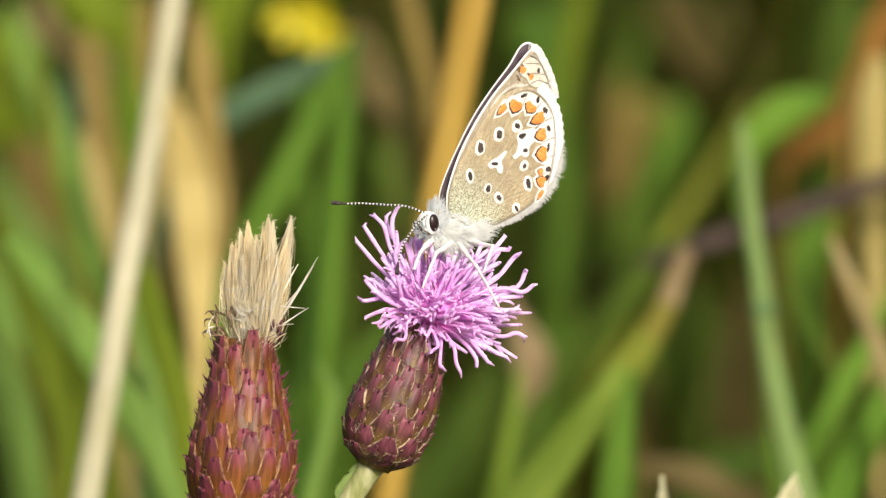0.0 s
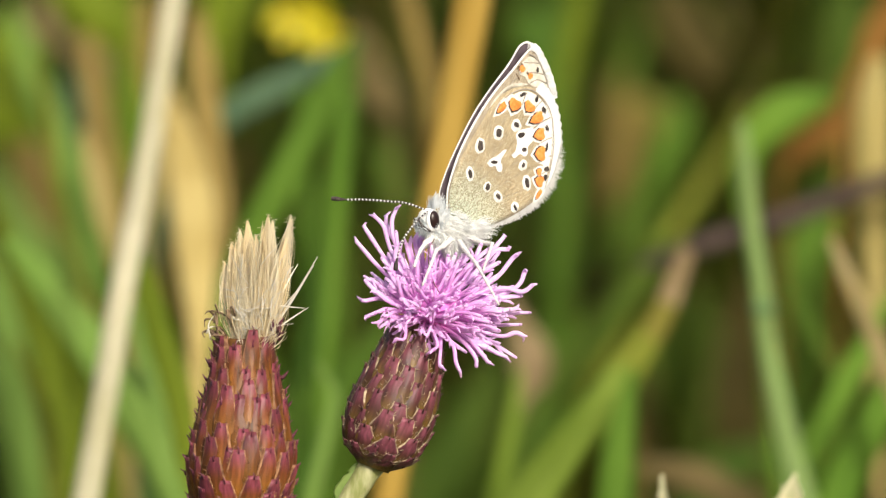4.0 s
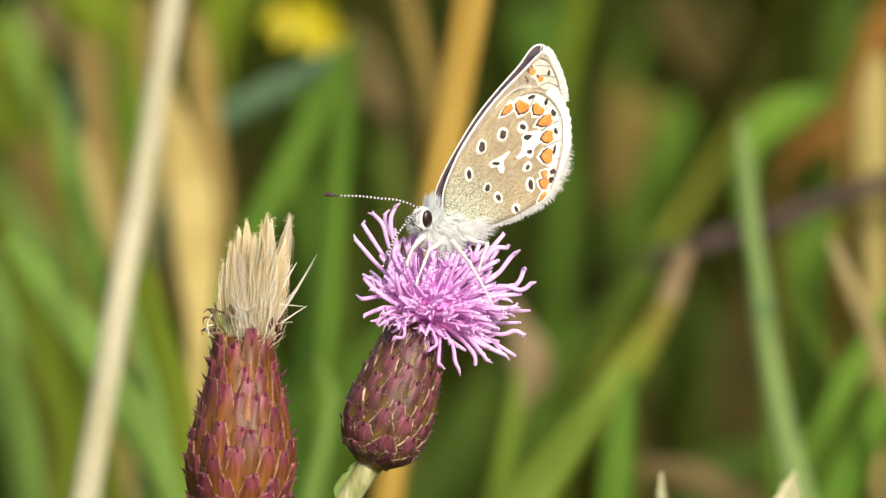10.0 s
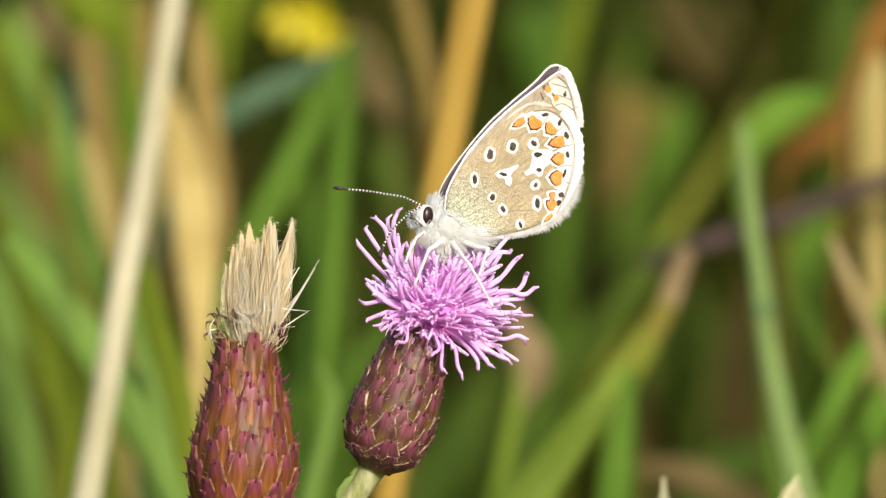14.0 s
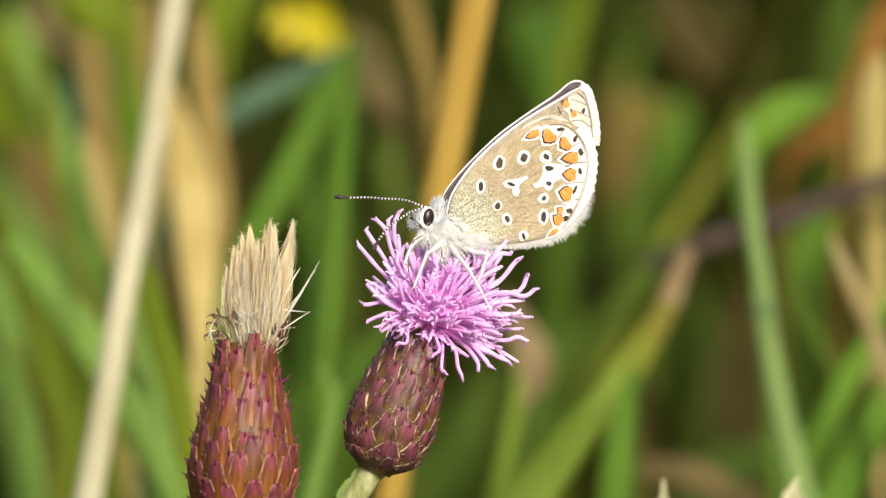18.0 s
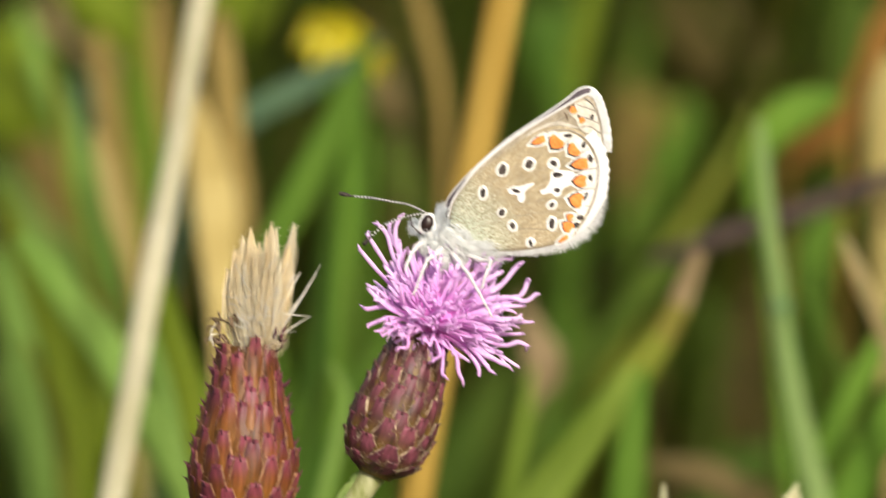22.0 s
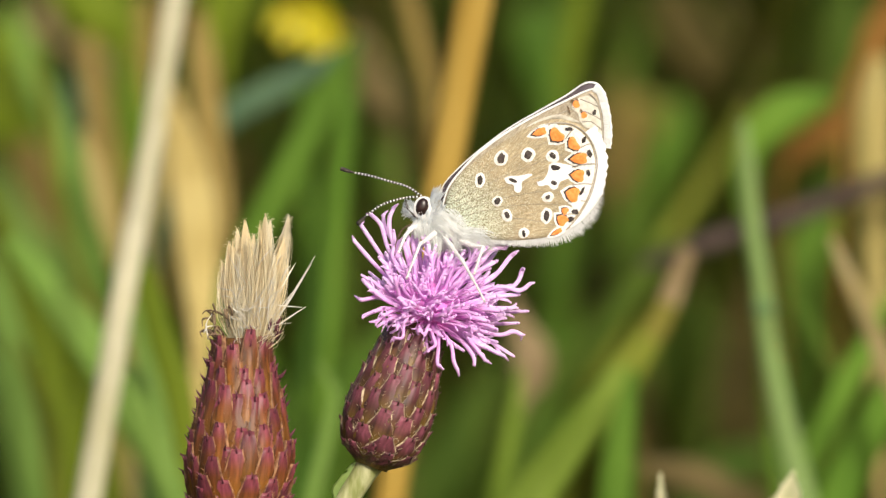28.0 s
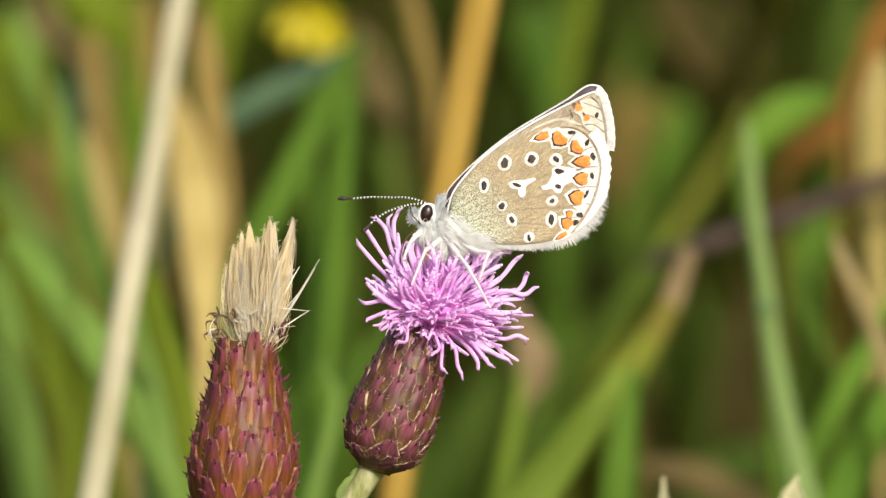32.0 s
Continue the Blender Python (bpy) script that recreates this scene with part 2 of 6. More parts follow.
LIMB = surface("white_scaled_leg", two_tone((0.55, 0.52, 0.50), (0.80, 0.78, 0.75), 6000, None, 0.05), 0.6, 0.3, 9000, 3e-5)
TONGUE = surface("brown_tongue", two_tone((0.10, 0.05, 0.04), (0.18, 0.09, 0.07), 4000), 0.4, 0)


# ---- mesh helpers ----
class Shape:
    def __init__(self):
        self.v, self.f, self.m = [], [], []

    def sweep(self, pts, wide, thick=None, n=6, mat=0, side=None, close=True):
        """A tapered strand along pts; wide and thick are half sizes at each point, side the way of the wide one."""
        pts = [Vector(p) for p in pts]
        k = len(pts)
        wide = [wide] * k if isinstance(wide, (int, float)) else list(wide)
        thick = wide if thick is None else ([thick] * k if isinstance(thick, (int, float)) else list(thick))
        start = len(self.v)
        hint = Vector(side) if side is not None else None
        for i, p in enumerate(pts):
            d = (pts[min(i + 1, k - 1)] - pts[max(i - 1, 0)]).normalized()
            if hint is None:
                hint = d.cross(Vector((0.31, 0.9, 0.2)))
            a = hint - d * hint.dot(d)
            a = a.normalized() if a.length > 1e-9 else d.orthogonal().normalized()
            if side is None:
                hint = a
            b = d.cross(a)
            for j in range(n):
                t = 2 * math.pi * j / n
                self.v.append(p + a * (math.cos(t) * wide[i]) + b * (math.sin(t) * thick[i]))
        for i in range(k - 1):
            for j in range(n):
                q = (j + 1) % n
                self.f.append((start + i * n + j, start + i * n + q, start + (i + 1) * n + q, start + (i + 1) * n + j))
                self.m.append(mat)
        if close:
            self.f += [tuple(start + j for j in reversed(range(n))), tuple(start + (k - 1) * n + j for j in range(n))]
            self.m += [mat, mat]
        return self

    def ball(self, at, rx, ry, rz, turn=None, mat=0, n=16, rings=10, rough=0.0, rnd=None):
        start, at = len(self.v), Vector(at)
        for i in range(rings + 1):
            u = math.pi * i / rings
            for j in range(n):
                t = 2 * math.pi * j / n
                p = Vector((rx * math.sin(u) * math.cos(t), ry * math.sin(u) * math.sin(t), rz * math.cos(u)))
                if rough:
                    p *= 1 + rough * (rnd or rng).uniform(-1, 1)
                self.v.append(at + (turn @ p if turn else p))
        for i in range(rings):
            for j in range(n):
                q = (j + 1) % n
                self.f.append((start + i * n + j, start + (i + 1) * n + j, start + (i + 1) * n + q, start + i * n + q))
                self.m.append(mat)
        return self

    def plate(self, ring, lift, mat=0, thick=0.0):
        """A thin domed plate over a closed ring of points; lift raises its middle."""
        start = len(self.v)
        mid = sum((Vector(p) for p in ring), Vector()) / len(ring)
        n = len(ring)
        for p in ring:
            self.v.append(Vector(p) + Vector((0, thick, 0)))
        for p in ring:
            self.v.append(mid + (Vector(p) - mid) * 0.93)
        self.v.append(mid + Vector((0, lift, 0)))
        for j in range(n):
            q = (j + 1) % n
            self.f.append((start + j, start + q, start + n + q, start + n + j))
            self.f.append((start + n + j, start + n + q, start + 2 * n))
            self.m += [mat, mat]
        return self

    def mesh(self, name, mats, smooth=True):
        me = bpy.data.meshes.new(name)
        me.from_pydata([tuple(p) for p in self.v], [], self.f)
        for m in mats:
            me.materials.append(m)
        me.polygons.foreach_set("material_index", self.m)
        me.polygons.foreach_set("use_smooth", [smooth] * len(self.f))
        me.update()
        return me


def part(name, shape, mats, parent, label="", at=None):
    """Links a shape (or a ready mesh) as one mesh under a thing or a part."""
    mats = mats if isinstance(mats, (list, tuple)) else [mats]
    me = shape.mesh(name, mats) if isinstance(shape, Shape) else shape
    ob = new(name, me)
    if parent:
        ob.parent = parent
    if at is not None:
        ob.matrix_basis = at
    return tagged(ob, label) if label else ob


def curve(pts, steps=6):
    """A smooth line through pts."""
    pts = [Vector(p) for p in pts]
    q = [pts[0] * 2 - pts[1], *pts, pts[-1] * 2 - pts[-2]]
    out = []
    for i in range(1, len(q) - 2):
        a, b, c, d = q[i - 1], q[i], q[i + 1], q[i + 2]
        for s in range(steps):
            t = s / steps
            out.append(0.5 * (2 * b + (c - a) * t + (2 * a - 5 * b + 4 * c - d) * t * t + (3 * b - a - 3 * c + d) * t ** 3))
    out.append(pts[-1])
    return out


def blend(values, n):
    """n values spread evenly over the given ones."""
    k = len(values) - 1
    out = []
    for i in range(n):
        x = i / (n - 1) * k
        j = min(int(x), k - 1)
        out.append(values[j] + (values[j + 1] - values[j]) * (x - j))
    return out


# ---- ground and meadow ----
def make_ground():
    s = Shape()
    xs = [-400, -60, -12, -4] + [-2 + 0.1 * i for i in range(41)] + [4, 12, 60, 400]
    for y in xs:
        for x in xs:
            near = max(0.0, 1 - max(abs(x), abs(y)) / 2.2)
            s.v.append(V(x, y + 0.6, 0.012 * near * noise.noise((x * 4, y * 4, 0.3)) - 0.004))
    n = len(xs)
    for j in range(n - 1):
        for i in range(n - 1):
            s.f.append((j * n + i, j * n + i + 1, (j + 1) * n + i + 1, (j + 1) * n + i))
            s.m.append(0)
    tagged(part("ground", s, SOIL, None), "dark soil with moss and plant litter under the grass", "ground", kind="structure")


def meadow(name, mat, count, seed, low, high, width, near, label, spread=1.3, gather=0.75, around=0.0):
    """Standing blades over a stretch of ground, thick near the sight line, thinning to its sides; or all around, out to a radius."""
    r = random.Random(seed)
    s = Shape()
    for _ in range(count):
        y = near + (3.6 - near) * r.random() ** 1.3
        x = r.gauss(0, 0.10 + 0.16 * abs(y)) if r.random() < gather else r.uniform(-spread, spread)
        if around:
            turn, far = r.uniform(0, 2 * math.pi), 1.7 + (around - 1.7) * r.random() ** 0.8
            x, y = far * math.sin(turn), 0.4 - far * math.cos(turn)
            if y > 0 and abs(x) < 0.8:
                continue
        h = r.uniform(low, high) * (1.0 - 0.10 * min(max(y, 0), 3.6))
        way, bend = r.uniform(0, 2 * math.pi), r.uniform(0.05, 0.6) * h
        base = V(x, y, -0.01)
        off = V(math.cos(way), math.sin(way), 0) * bend
        pts = [base + off * (t ** 2) + V(0, 0, h * (t - 0.18 * t * t * bend / h)) for t in (0, 0.3, 0.55, 0.8, 1.0)]
        w = width * r.uniform(0.5, 1.3)
        s.sweep(pts, [w * 0.7, w, w * 0.9, w * 0.6, w * 0.08], [w * 0.18] * 5, 4, 0, side=(math.cos(way + 1.4), math.sin(way + 1.4), 0), close=False)
    return tagged(part(name, s, mat, None), label, "grass", kind="stuff")


def rooted(pts):
    """The line carried on from its lowest end, ever steeper, down to the ground."""
    pts = [Vector(p) for p in pts]
    d = (pts[-1] - pts[-2]).normalized()
    d.z = min(d.z, -0.12)
    step, at = (pts[-1] - pts[-2]).length, pts[-1].copy()
    while True:
        step *= 1.35
        d = (d + V(0, 0, -0.35 * min(1.0, step / 0.03))).normalized()
        if at.z + d.z * step * 1.5 < 0.0:
            break
        at = at + d * step
        pts.append(at.copy())
    end = at + d * (-at.z / d.z)
    return pts + [V(end.x, end.y, -0.006)]


GROWN = []


def grass_blade(pts, widths, mat, label, thick=0.10, steps=7, name="meadow_plant", piece="blade", tip=None, category="plant", sway=0.35):
    """One grown blade or stalk: its line from the tip down, its full widths along the seen stretch."""
    line = rooted(pts)
    foot = line[-1].copy()
    c = [p - foot for p in curve(line, steps)]
    seen = (len(pts) - 1) * steps + 1
    w = [x / 2 for x in blend(widths, seen)] + [widths[-1] / 2] * (len(c) - seen)
    s = Shape().sweep(c, w, [x * thick for x in w], 8, 0, side=(1, 0, 0))
    if tip:
        cuts = [int(len(s.f) * share) for share, _ in tip]
        s.m = [next((k + 1 for k, cut in enumerate(cuts) if i < cut), 0) for i in range(len(s.f))]
    ob = new(name)
    ob.location = foot
    GROWN.append((ob, foot.copy(), line[0].z - foot.z, sway))
    part(piece, s, [mat, *(m for _, m in tip)] if tip else mat, ob)
    return tagged(ob, label, category, "growth behind the thistle")


# ---- butterfly ----
def camber(x, z):
    """How far the wing stands out from the body's middle towards the near side, in grid units."""
    r = math.hypot(x, z)
    curl = min(max((r - 230) / 120, 0), 1)
    return -24.0 * (1 - math.exp(-r / 190)) - 11.0 * curl * curl * (3 - 2 * curl)


def on_wing(x, z, lift=0.0):
    return V(x * G, (camber(x, z) - lift) * G, z * G)


def outline(pts, steps=6):
    c = curve([(x, 0, z) for x, z in pts] + [(pts[0][0], 0, pts[0][1])], steps)[:-1]
    return [(p.x, p.z) for p in c]


def wing_sheet(ring, lift, thick, mats, root):
    """A wing of two skins: rings that shrink towards a point near the root, both sides and the rim."""
    s = Shape()
    n, steps = len(ring), 9
    for skin in (0, 1):
        start = len(s.v)
        for k in range(steps):
            f = 1 - k / steps
            for x, z in ring:
                px, pz = root[0] + (x - root[0]) * f, root[1] + (z - root[1]) * f
                s.v.append(on_wing(px, pz, lift - skin * thick))
        s.v.append(on_wing(*root, lift - skin * thick))
        for k in range(steps - 1):
            for j in range(n):
                q = (j + 1) % n
                s.f.append((start + k * n + j, start + k * n + q, start + (k + 1) * n + q, start + (k + 1) * n + j))
                s.m.append(skin)
        for j in range(n):
            s.f.append((start + (steps - 1) * n + j, start + (steps - 1) * n + (j + 1) % n, start + steps * n))
            s.m.append(skin)
    top = steps * n + 1
    for j in range(n):
        q = (j + 1) % n
        s.f.append((j, top + j, top + q, q))
        s.m.append(0)
    return s


def dot(x, z, rx, rz, turn=0.0, lift=2.0, n=14, wob=0.08, seed=1):
    """A round or oval ring of points on the wing with an uneven rim."""
    r = random.Random(seed * 31 + int(x) + 7 * int(z))
    out = []
    ph = r.uniform(0, 6)
    for j in range(n):
        t = 2 * math.pi * j / n
        k = 1 + wob * math.sin(2 * t + ph) + wob * r.uniform(-1, 1)
        a, b = rx * math.cos(t) * k, rz * math.sin(t) * k
        out.append(on_wing(x + a * math.cos(turn) - b * math.sin(turn), z + a * math.sin(turn) + b * math.cos(turn), lift))
    return out


def patch(pts, lift):
    return [on_wing(x, z, lift) for x, z in outline(pts, 4)]


def fringe(s, line, outward, length, gap, seed, lift=0.0, droop=0.0):
    """Fine scales and hairs along a wing's rim."""
    r = random.Random(seed)
    for i in range(len(line) - 1):
        (x0, z0), (x1, z1) = line[i], line[i + 1]
        d = math.hypot(x1 - x0, z1 - z0)
        nx, nz = (z1 - z0) / d * outward, -(x1 - x0) / d * outward
        for k in range(max(1, int(d / gap))):
            t = (k + r.random()) / max(1, int(d / gap))
            x, z = x0 + (x1 - x0) * t, z0 + (z1 - z0) * t
            l = length(i / (len(line) - 1)) * r.choice((0.8, 0.88, 0.95, 1.0, 1.05, 1.2))
            jx, jz = nx + r.uniform(-0.16, 0.16), nz + r.uniform(-0.16, 0.16) - droop
            y = lift + r.uniform(-2, 2)
            pts = [on_wing(x - jx * 5, z - jz * 5, y), on_wing(x + jx * l * 0.5, z + jz * l * 0.5, y), on_wing(x + jx * l, z + jz * l, y + r.uniform(-2, 2))]
            s.sweep(pts, [1.1 * G, 0.9 * G, 0.2 * G], [0.4 * G] * 3, 3, 0, side=(-jz, 0, jx), close=False)
    return s


def rim_band(line, width, lift):
    """A solid band of white scales that lines a wing's outer rim."""
    s = Shape()
    n = len(line)
    for i, (x, z) in enumerate(line):
        (x0, z0), (x1, z1) = line[max(i - 1, 0)], line[min(i + 1, n - 1)]
        d = math.hypot(x1 - x0, z1 - z0)
        nx, nz = -(z1 - z0) / d, (x1 - x0) / d
        w = width(i / (n - 1)) * (1 + 0.12 * math.sin(i * 1.9))
        for k in (-5.5, -4.8, w * 0.5, w):
            s.v.append(on_wing(x + nx * k, z + nz * k, lift))
        for k in (w, -5.5):
            s.v.append(on_wing(x + nx * k, z + nz * k, lift - 0.8))
    for i in range(n - 1):
        for k in range(6):
            q = (k + 1) % 6
            s.f.append((i * 6 + k, i * 6 + q, i * 6 + 6 + q, i * 6 + 6 + k))
            s.m.append(0)
    return s


def fur(s, middle, radii, count, way, length, seed, mat=0, face=None, thin=0.85):
    """Hairs combed one way over an ellipsoid."""
    r = random.Random(seed)
    for _ in range(count):
        u = V(r.gauss(0, 1), r.gauss(0, 1), r.gauss(0, 1)).normalized()
        if face is not None and u.dot(Vector(face)) < -0.2:
            continue
        p = V(middle[0] + u.x * radii[0], middle[1] + u.y * radii[1], middle[2] + u.z * radii[2])
        d = (Vector(way) + u * 0.10 + V(r.gauss(0, 0.14), r.gauss(0, 0.14), r.gauss(0, 0.14))).normalized()
        l = length * r.uniform(0.6, 1.3)
        q = [p - d * 2, p + d * l * 0.5 + u * 2, p + d * l - V(0, 0, r.uniform(0, 3))]
        s.sweep([x * G for x in q], [thin * G, 0.8 * thin * G, 0.2 * G], None, 3, mat, close=False)
    return s


def antenna(parent, pts, label):
    line = [Vector(p) * G for p in curve(pts, 8)]
    root = line[0].copy()
    line = [p - root for p in line]
    s = Shape()
    k = len(line)
    rad = [(1.7 + 3.0 * max(0.0, (i / (k - 1) - 0.84) / 0.16) ** 0.7 * (1.25 - 0.6 * max(0, (i / (k - 1) - 0.92) / 0.08))) * G for i in range(k)]
    s.sweep(line, rad, None, 7, 0)
    total = sum((line[i + 1] - line[i]).length for i in range(k - 1))
    step, gone, want = 6.6 * G, 0.0, 4 * G
    for i in range(k - 1):
        seg = (line[i + 1] - line[i])
        while want < gone + seg.length and want < total * 0.86:
            p, d = line[i] + seg * ((want - gone) / seg.length), seg.normalized()
            s.sweep([p - d * 1.6 * G, p, p + d * 1.6 * G], [1.6 * G, 2.1 * G, 1.6 * G], None, 7, 1)
            want += step
        gone += seg.length
    return part("antenna", s, [BLACK, WHITE], parent, label, at=Matrix.Translation(root))


def leg(parent, pts, label):
    joints = [Vector(p) * G for p in pts]
    line = [a + (b - a) * (k / 5) for a, b in zip(joints, joints[1:]) for k in range(5)] + [joints[-1]]
    hip = line[0].copy()
    s = Shape()
    k = len(line)
    r = [blend([5.6, 4.6, 3.5, 2.8, 2.2, 1.6], k)[i] * G * (1 + (0.3 if i % 5 == 0 else 0)) for i in range(k)]
    s.sweep([p - hip for p in line], r, None, 7, 0)
    for i in range(2, k - 1):
        for side in (-1, 1):
            p = line[i] - hip
            s.sweep([p, p + V(side * 5, -2, -4) * G], [0.7 * G, 0.2 * G], None, 3, 0, close=False)
    return part("leg", s, LIMB, parent, label, at=Matrix.Translation(hip))


def make_butterfly():
    ob = new("butterfly")
    tagged(ob, "small butterfly with closed beige orange-spotted wings perched on the flower", "butterfly")
    hind = outline([(-2, 33),(7, 67),(32, 102),(70, 133),(115, 162),(155, 185),(188, 194),(220, 190),(248, 174),(264, 149),(270, 120),(268, 95),(262, 67),(252, 43),(236, 17),(212, -3),(185, -13),(150, -19),(110, -21),(70, -18),(35, -5),(10, 13)])
    fore = outline([(-5, 43),(5, 73),(34, 110),(62, 137),(110, 172),(160, 201),(210, 226),(240, 241),(260, 247),(270, 241),(276, 223),(282, 195),(284, 165),(278, 135),(250, 105),(170, 75),(90, 55),(30, 40)])
    far = outline([(-11, 51),(-4, 76.5),(23, 107),(62, 141),(110, 177),(160, 206.5),(210, 235),(239, 255),(256, 259),(270, 253),(278, 235),(280, 205),(276, 155),(240, 105),(150, 65),(70, 45),(10, 33)])
    nf = part("forewing", wing_sheet(fore, 0.0, 1.2, [], (110, 115)), [WING_FORE, WING_TOP], ob, "near forewing with pale grey-beige underside and white rim")
    nh = part("hindwing", wing_sheet(hind, 4.0, 1.2, [], (110, 55)), [WING, WING_TOP], ob, "near hindwing with beige underside, white-ringed black spots, orange crescents")
    ff = part("forewing", wing_sheet(far, -9.0, 1.2, [], (110, 115)), [WING_TOP, WING_FORE], ob, "far forewing showing its dark brown inside")
    fh = part("hindwing", wing_sheet([(x - 3, z - 4) for x, z in hind], -11.5, 1.2, [], (110, 55)), [WING_TOP, WING], ob, "far hindwing hidden behind the near one")
    # rims and fringes
    s = Shape()
    rim = curve([on_wing(x, z, 1.0) for x, z in [(-6, 37),(5, 73),(34, 110),(62, 137),(110, 172),(160, 201),(210, 226),(240, 241),(260, 247),(270, 241)]], 6)
    s.sweep(rim, blend([1.2 * G, 2.4 * G, 2.0 * G, 1.6 * G], len(rim)), 0.9 * G, 6, 0)
    part("wing_rim", s, WHITE, nf, "white leading edge")
    s = Shape()
    rim = curve([on_wing(x, z, -9.0) for x, z in [(-11, 51),(-4, 76.5),(23, 107),(62, 141),(110, 177),(160, 206.5),(210, 235),(239, 255),(256, 259),(270, 253),(278, 235)]], 6)
    s.sweep(rim, blend([0.8 * G, 1.4 * G, 1.6 * G, 2.2 * G], len(rim)), 0.9 * G, 6, 0)
    part("wing_rim", s, WHITE, ff, "white leading edge")
    edge = [(p.x, p.z) for p in curve([(x, 0, z) for x, z in [(260, 248),(270, 241),(276, 223),(282, 195),(284, 165),(282, 143)]], 6)]
    part("rim_band", rim_band(edge, lambda t: 9, 1.2), WHITE, nf, "white rim scales")
    part("fringe", fringe(Shape(), edge, -1, lambda t: 7, 0.3, 3, 0.4), WHITE, nf, "white fringe")
    part("fringe", fringe(Shape(), [(x - 2, z + 5) for x, z in edge], -1, lambda t: 8, 1.3, 4, -9.0), WHITE, ff, "white fringe")
    edge = [(p.x, p.z) for p in curve([(x, 0, z) for x, z in [(250, 174),(264, 149),(270, 120),(268, 95),(262, 67),(252, 43),(236, 17),(212, -3),(185, -13),(150, -19),(110, -21),(78, -19)]], 6)]
    part("fringe", fringe(Shape(), edge, -1, lambda t: (8 + 13 * min(1, max(0, (t - 0.18) / 0.3))) * (1 - 1.5 * max(0, t - 0.5)), 0.35, 5, 1.0, 0.06), FRINGE, nh, "long white fringe")
    part("rim_band", rim_band(edge[:len(edge) * 5 // 8], lambda t: 15 if t < 0.6 else max(2.0, 15 - 32 * (t - 0.6)), 4.4), WHITE, nh, "white rim scales")
    s = Shape()
    line = curve([on_wing(x, z, 5.2) for x, z in [(150, 173),(172, 183),(200, 187),(225, 183),(246, 169),(261, 145),(267, 118),(264, 93),(258, 67),(247, 43),(230, 17),(210, -3)]], 6)
    s.sweep(line, 1.3 * G, 0.5 * G, 5, 0)
    part("margin_line", s, VEIN, nh, "thin grey line along the margin")
    # pale band behind the crescents
    band = patch([(200, 183),(218, 182),(238, 171),(256, 147),(263, 118),(261, 93),(254, 67),(243, 43),(226, 19),(206, -1),(194, -7),(200, 1),(214, 21),(224, 41),(234, 65),(240, 87),(242, 105),(244, 121),(238, 139),(228, 157),(214, 169),(200, 175)], 5.0)
    bs = Shape()
    n = len(band)
    bs.v += [Vector(p) for p in band]
    bs.f, bs.m = [tuple(range(n))], [0]
    part("margin_band", bs, CREAM, nh, "creamy white band along the margin")
    white = [(97, 124,14,14),(145, 130,14,13),(188, 128,12,13),(60, 85,10.5,14),(91, 48,10,10),(108, 23,11,12),(138, -8,10,10.5),(180, 56,11,10.5),(178, 23,10.5,16)]
    black = [(97, 124,6.6,7.4),(145, 130,6.6,6),(188, 129,4.6,5.2),(60, 85,4.6,6.6),(91, 48,5,5.6),(108, 24,4.4,5),(138, -9,3,5),(180, 56,3.6,4.2),(178, 23,4,9),(193, 108,7,5),(191, 81,4.6,4.2)]
    for x, z, a, b in white:
        part("spot_ring", Shape().plate(dot(x, z, a * 0.94, b * 0.94, 0, 5.4), -0.6 * G, 0, 0.5 * G), RING, nh)
    part("spot_ring", Shape().plate(patch([(103, 89),(115, 93),(128, 93),(146, 97),(152, 94),(135, 83),(134, 69),(128, 63),(121, 67),(119, 77),(107, 80)], 5.4), -0.5 * G), WHITE, nh, "three-pointed white mark")
    part("spot_ring", Shape().plate(patch([(160, 83),(172, 87),(180, 100),(182, 113),(194, 117),(210, 114),(224, 111),(226, 99),(216, 89),(202, 83),(196, 71),(187, 70),(180, 77),(165, 75)], 5.4), -0.5 * G), WHITE, nh, "large white patch between the spots")
    part("spot", Shape().plate(dot(118, 85, 8, 3.4, -0.35, 6.4), -0.4 * G), BLACK, nh)
    for x, z, a, b in black:
        part("spot", Shape().plate(dot(x, z, a * 1.13, b * 1.13, 0.1, 6.4, wob=0.16), -0.5 * G, 0, 0.4 * G), BLACK, nh)
    # crescents: black inner tip, orange heart; then the black dots near the margin
    crescents = [(164, 170,13,6,20),(194, 164,11,13,50),(224, 149,9,12,35),(234, 124,15,9,5),(232, 94,12,10,-5),(223, 61,12,12,-15),(210, 32,6,6,-35),(205, 16,10,9,-40),(196, -6,11,3.6,30)]
    for x, z, a, b, turn in crescents:
        t = radians(turn)
        c, q = math.cos(t), math.sin(t)
        halo = [(-1.55, 0.0), (-0.75, 0.85), (0.2, 1.32), (1.05, 1.25), (1.3, 0.4), (1.3, -0.4), (1.05, -1.25), (0.2, -1.32), (-0.75, -0.85)]
        rim = [(-1.38, 0.05), (-0.98, 0.50), (-0.66, 0.92), (-0.40, 0.98), (-0.05, 1.22), (0.4, 1.05), (0.2, 0.0), (0.4, -1.05), (-0.05, -1.20), (-0.42, -0.96), (-0.66, -0.90), (-0.96, -0.46)]
        part("crescent_ring", Shape().plate(patch([(x + (a + 2.5) * u * c - (b + 2.5) * w * q, z + (a + 2.5) * u * q + (b + 2.5) * w * c) for u, w in halo], 5.5), -0.3 * G), RING, nh)
        part("crescent_edge", Shape().plate(patch([(x + a * u * c - b * w * q, z + a * u * q + b * w * c) for u, w in rim], 6.0), -0.3 * G), BLACK, nh)
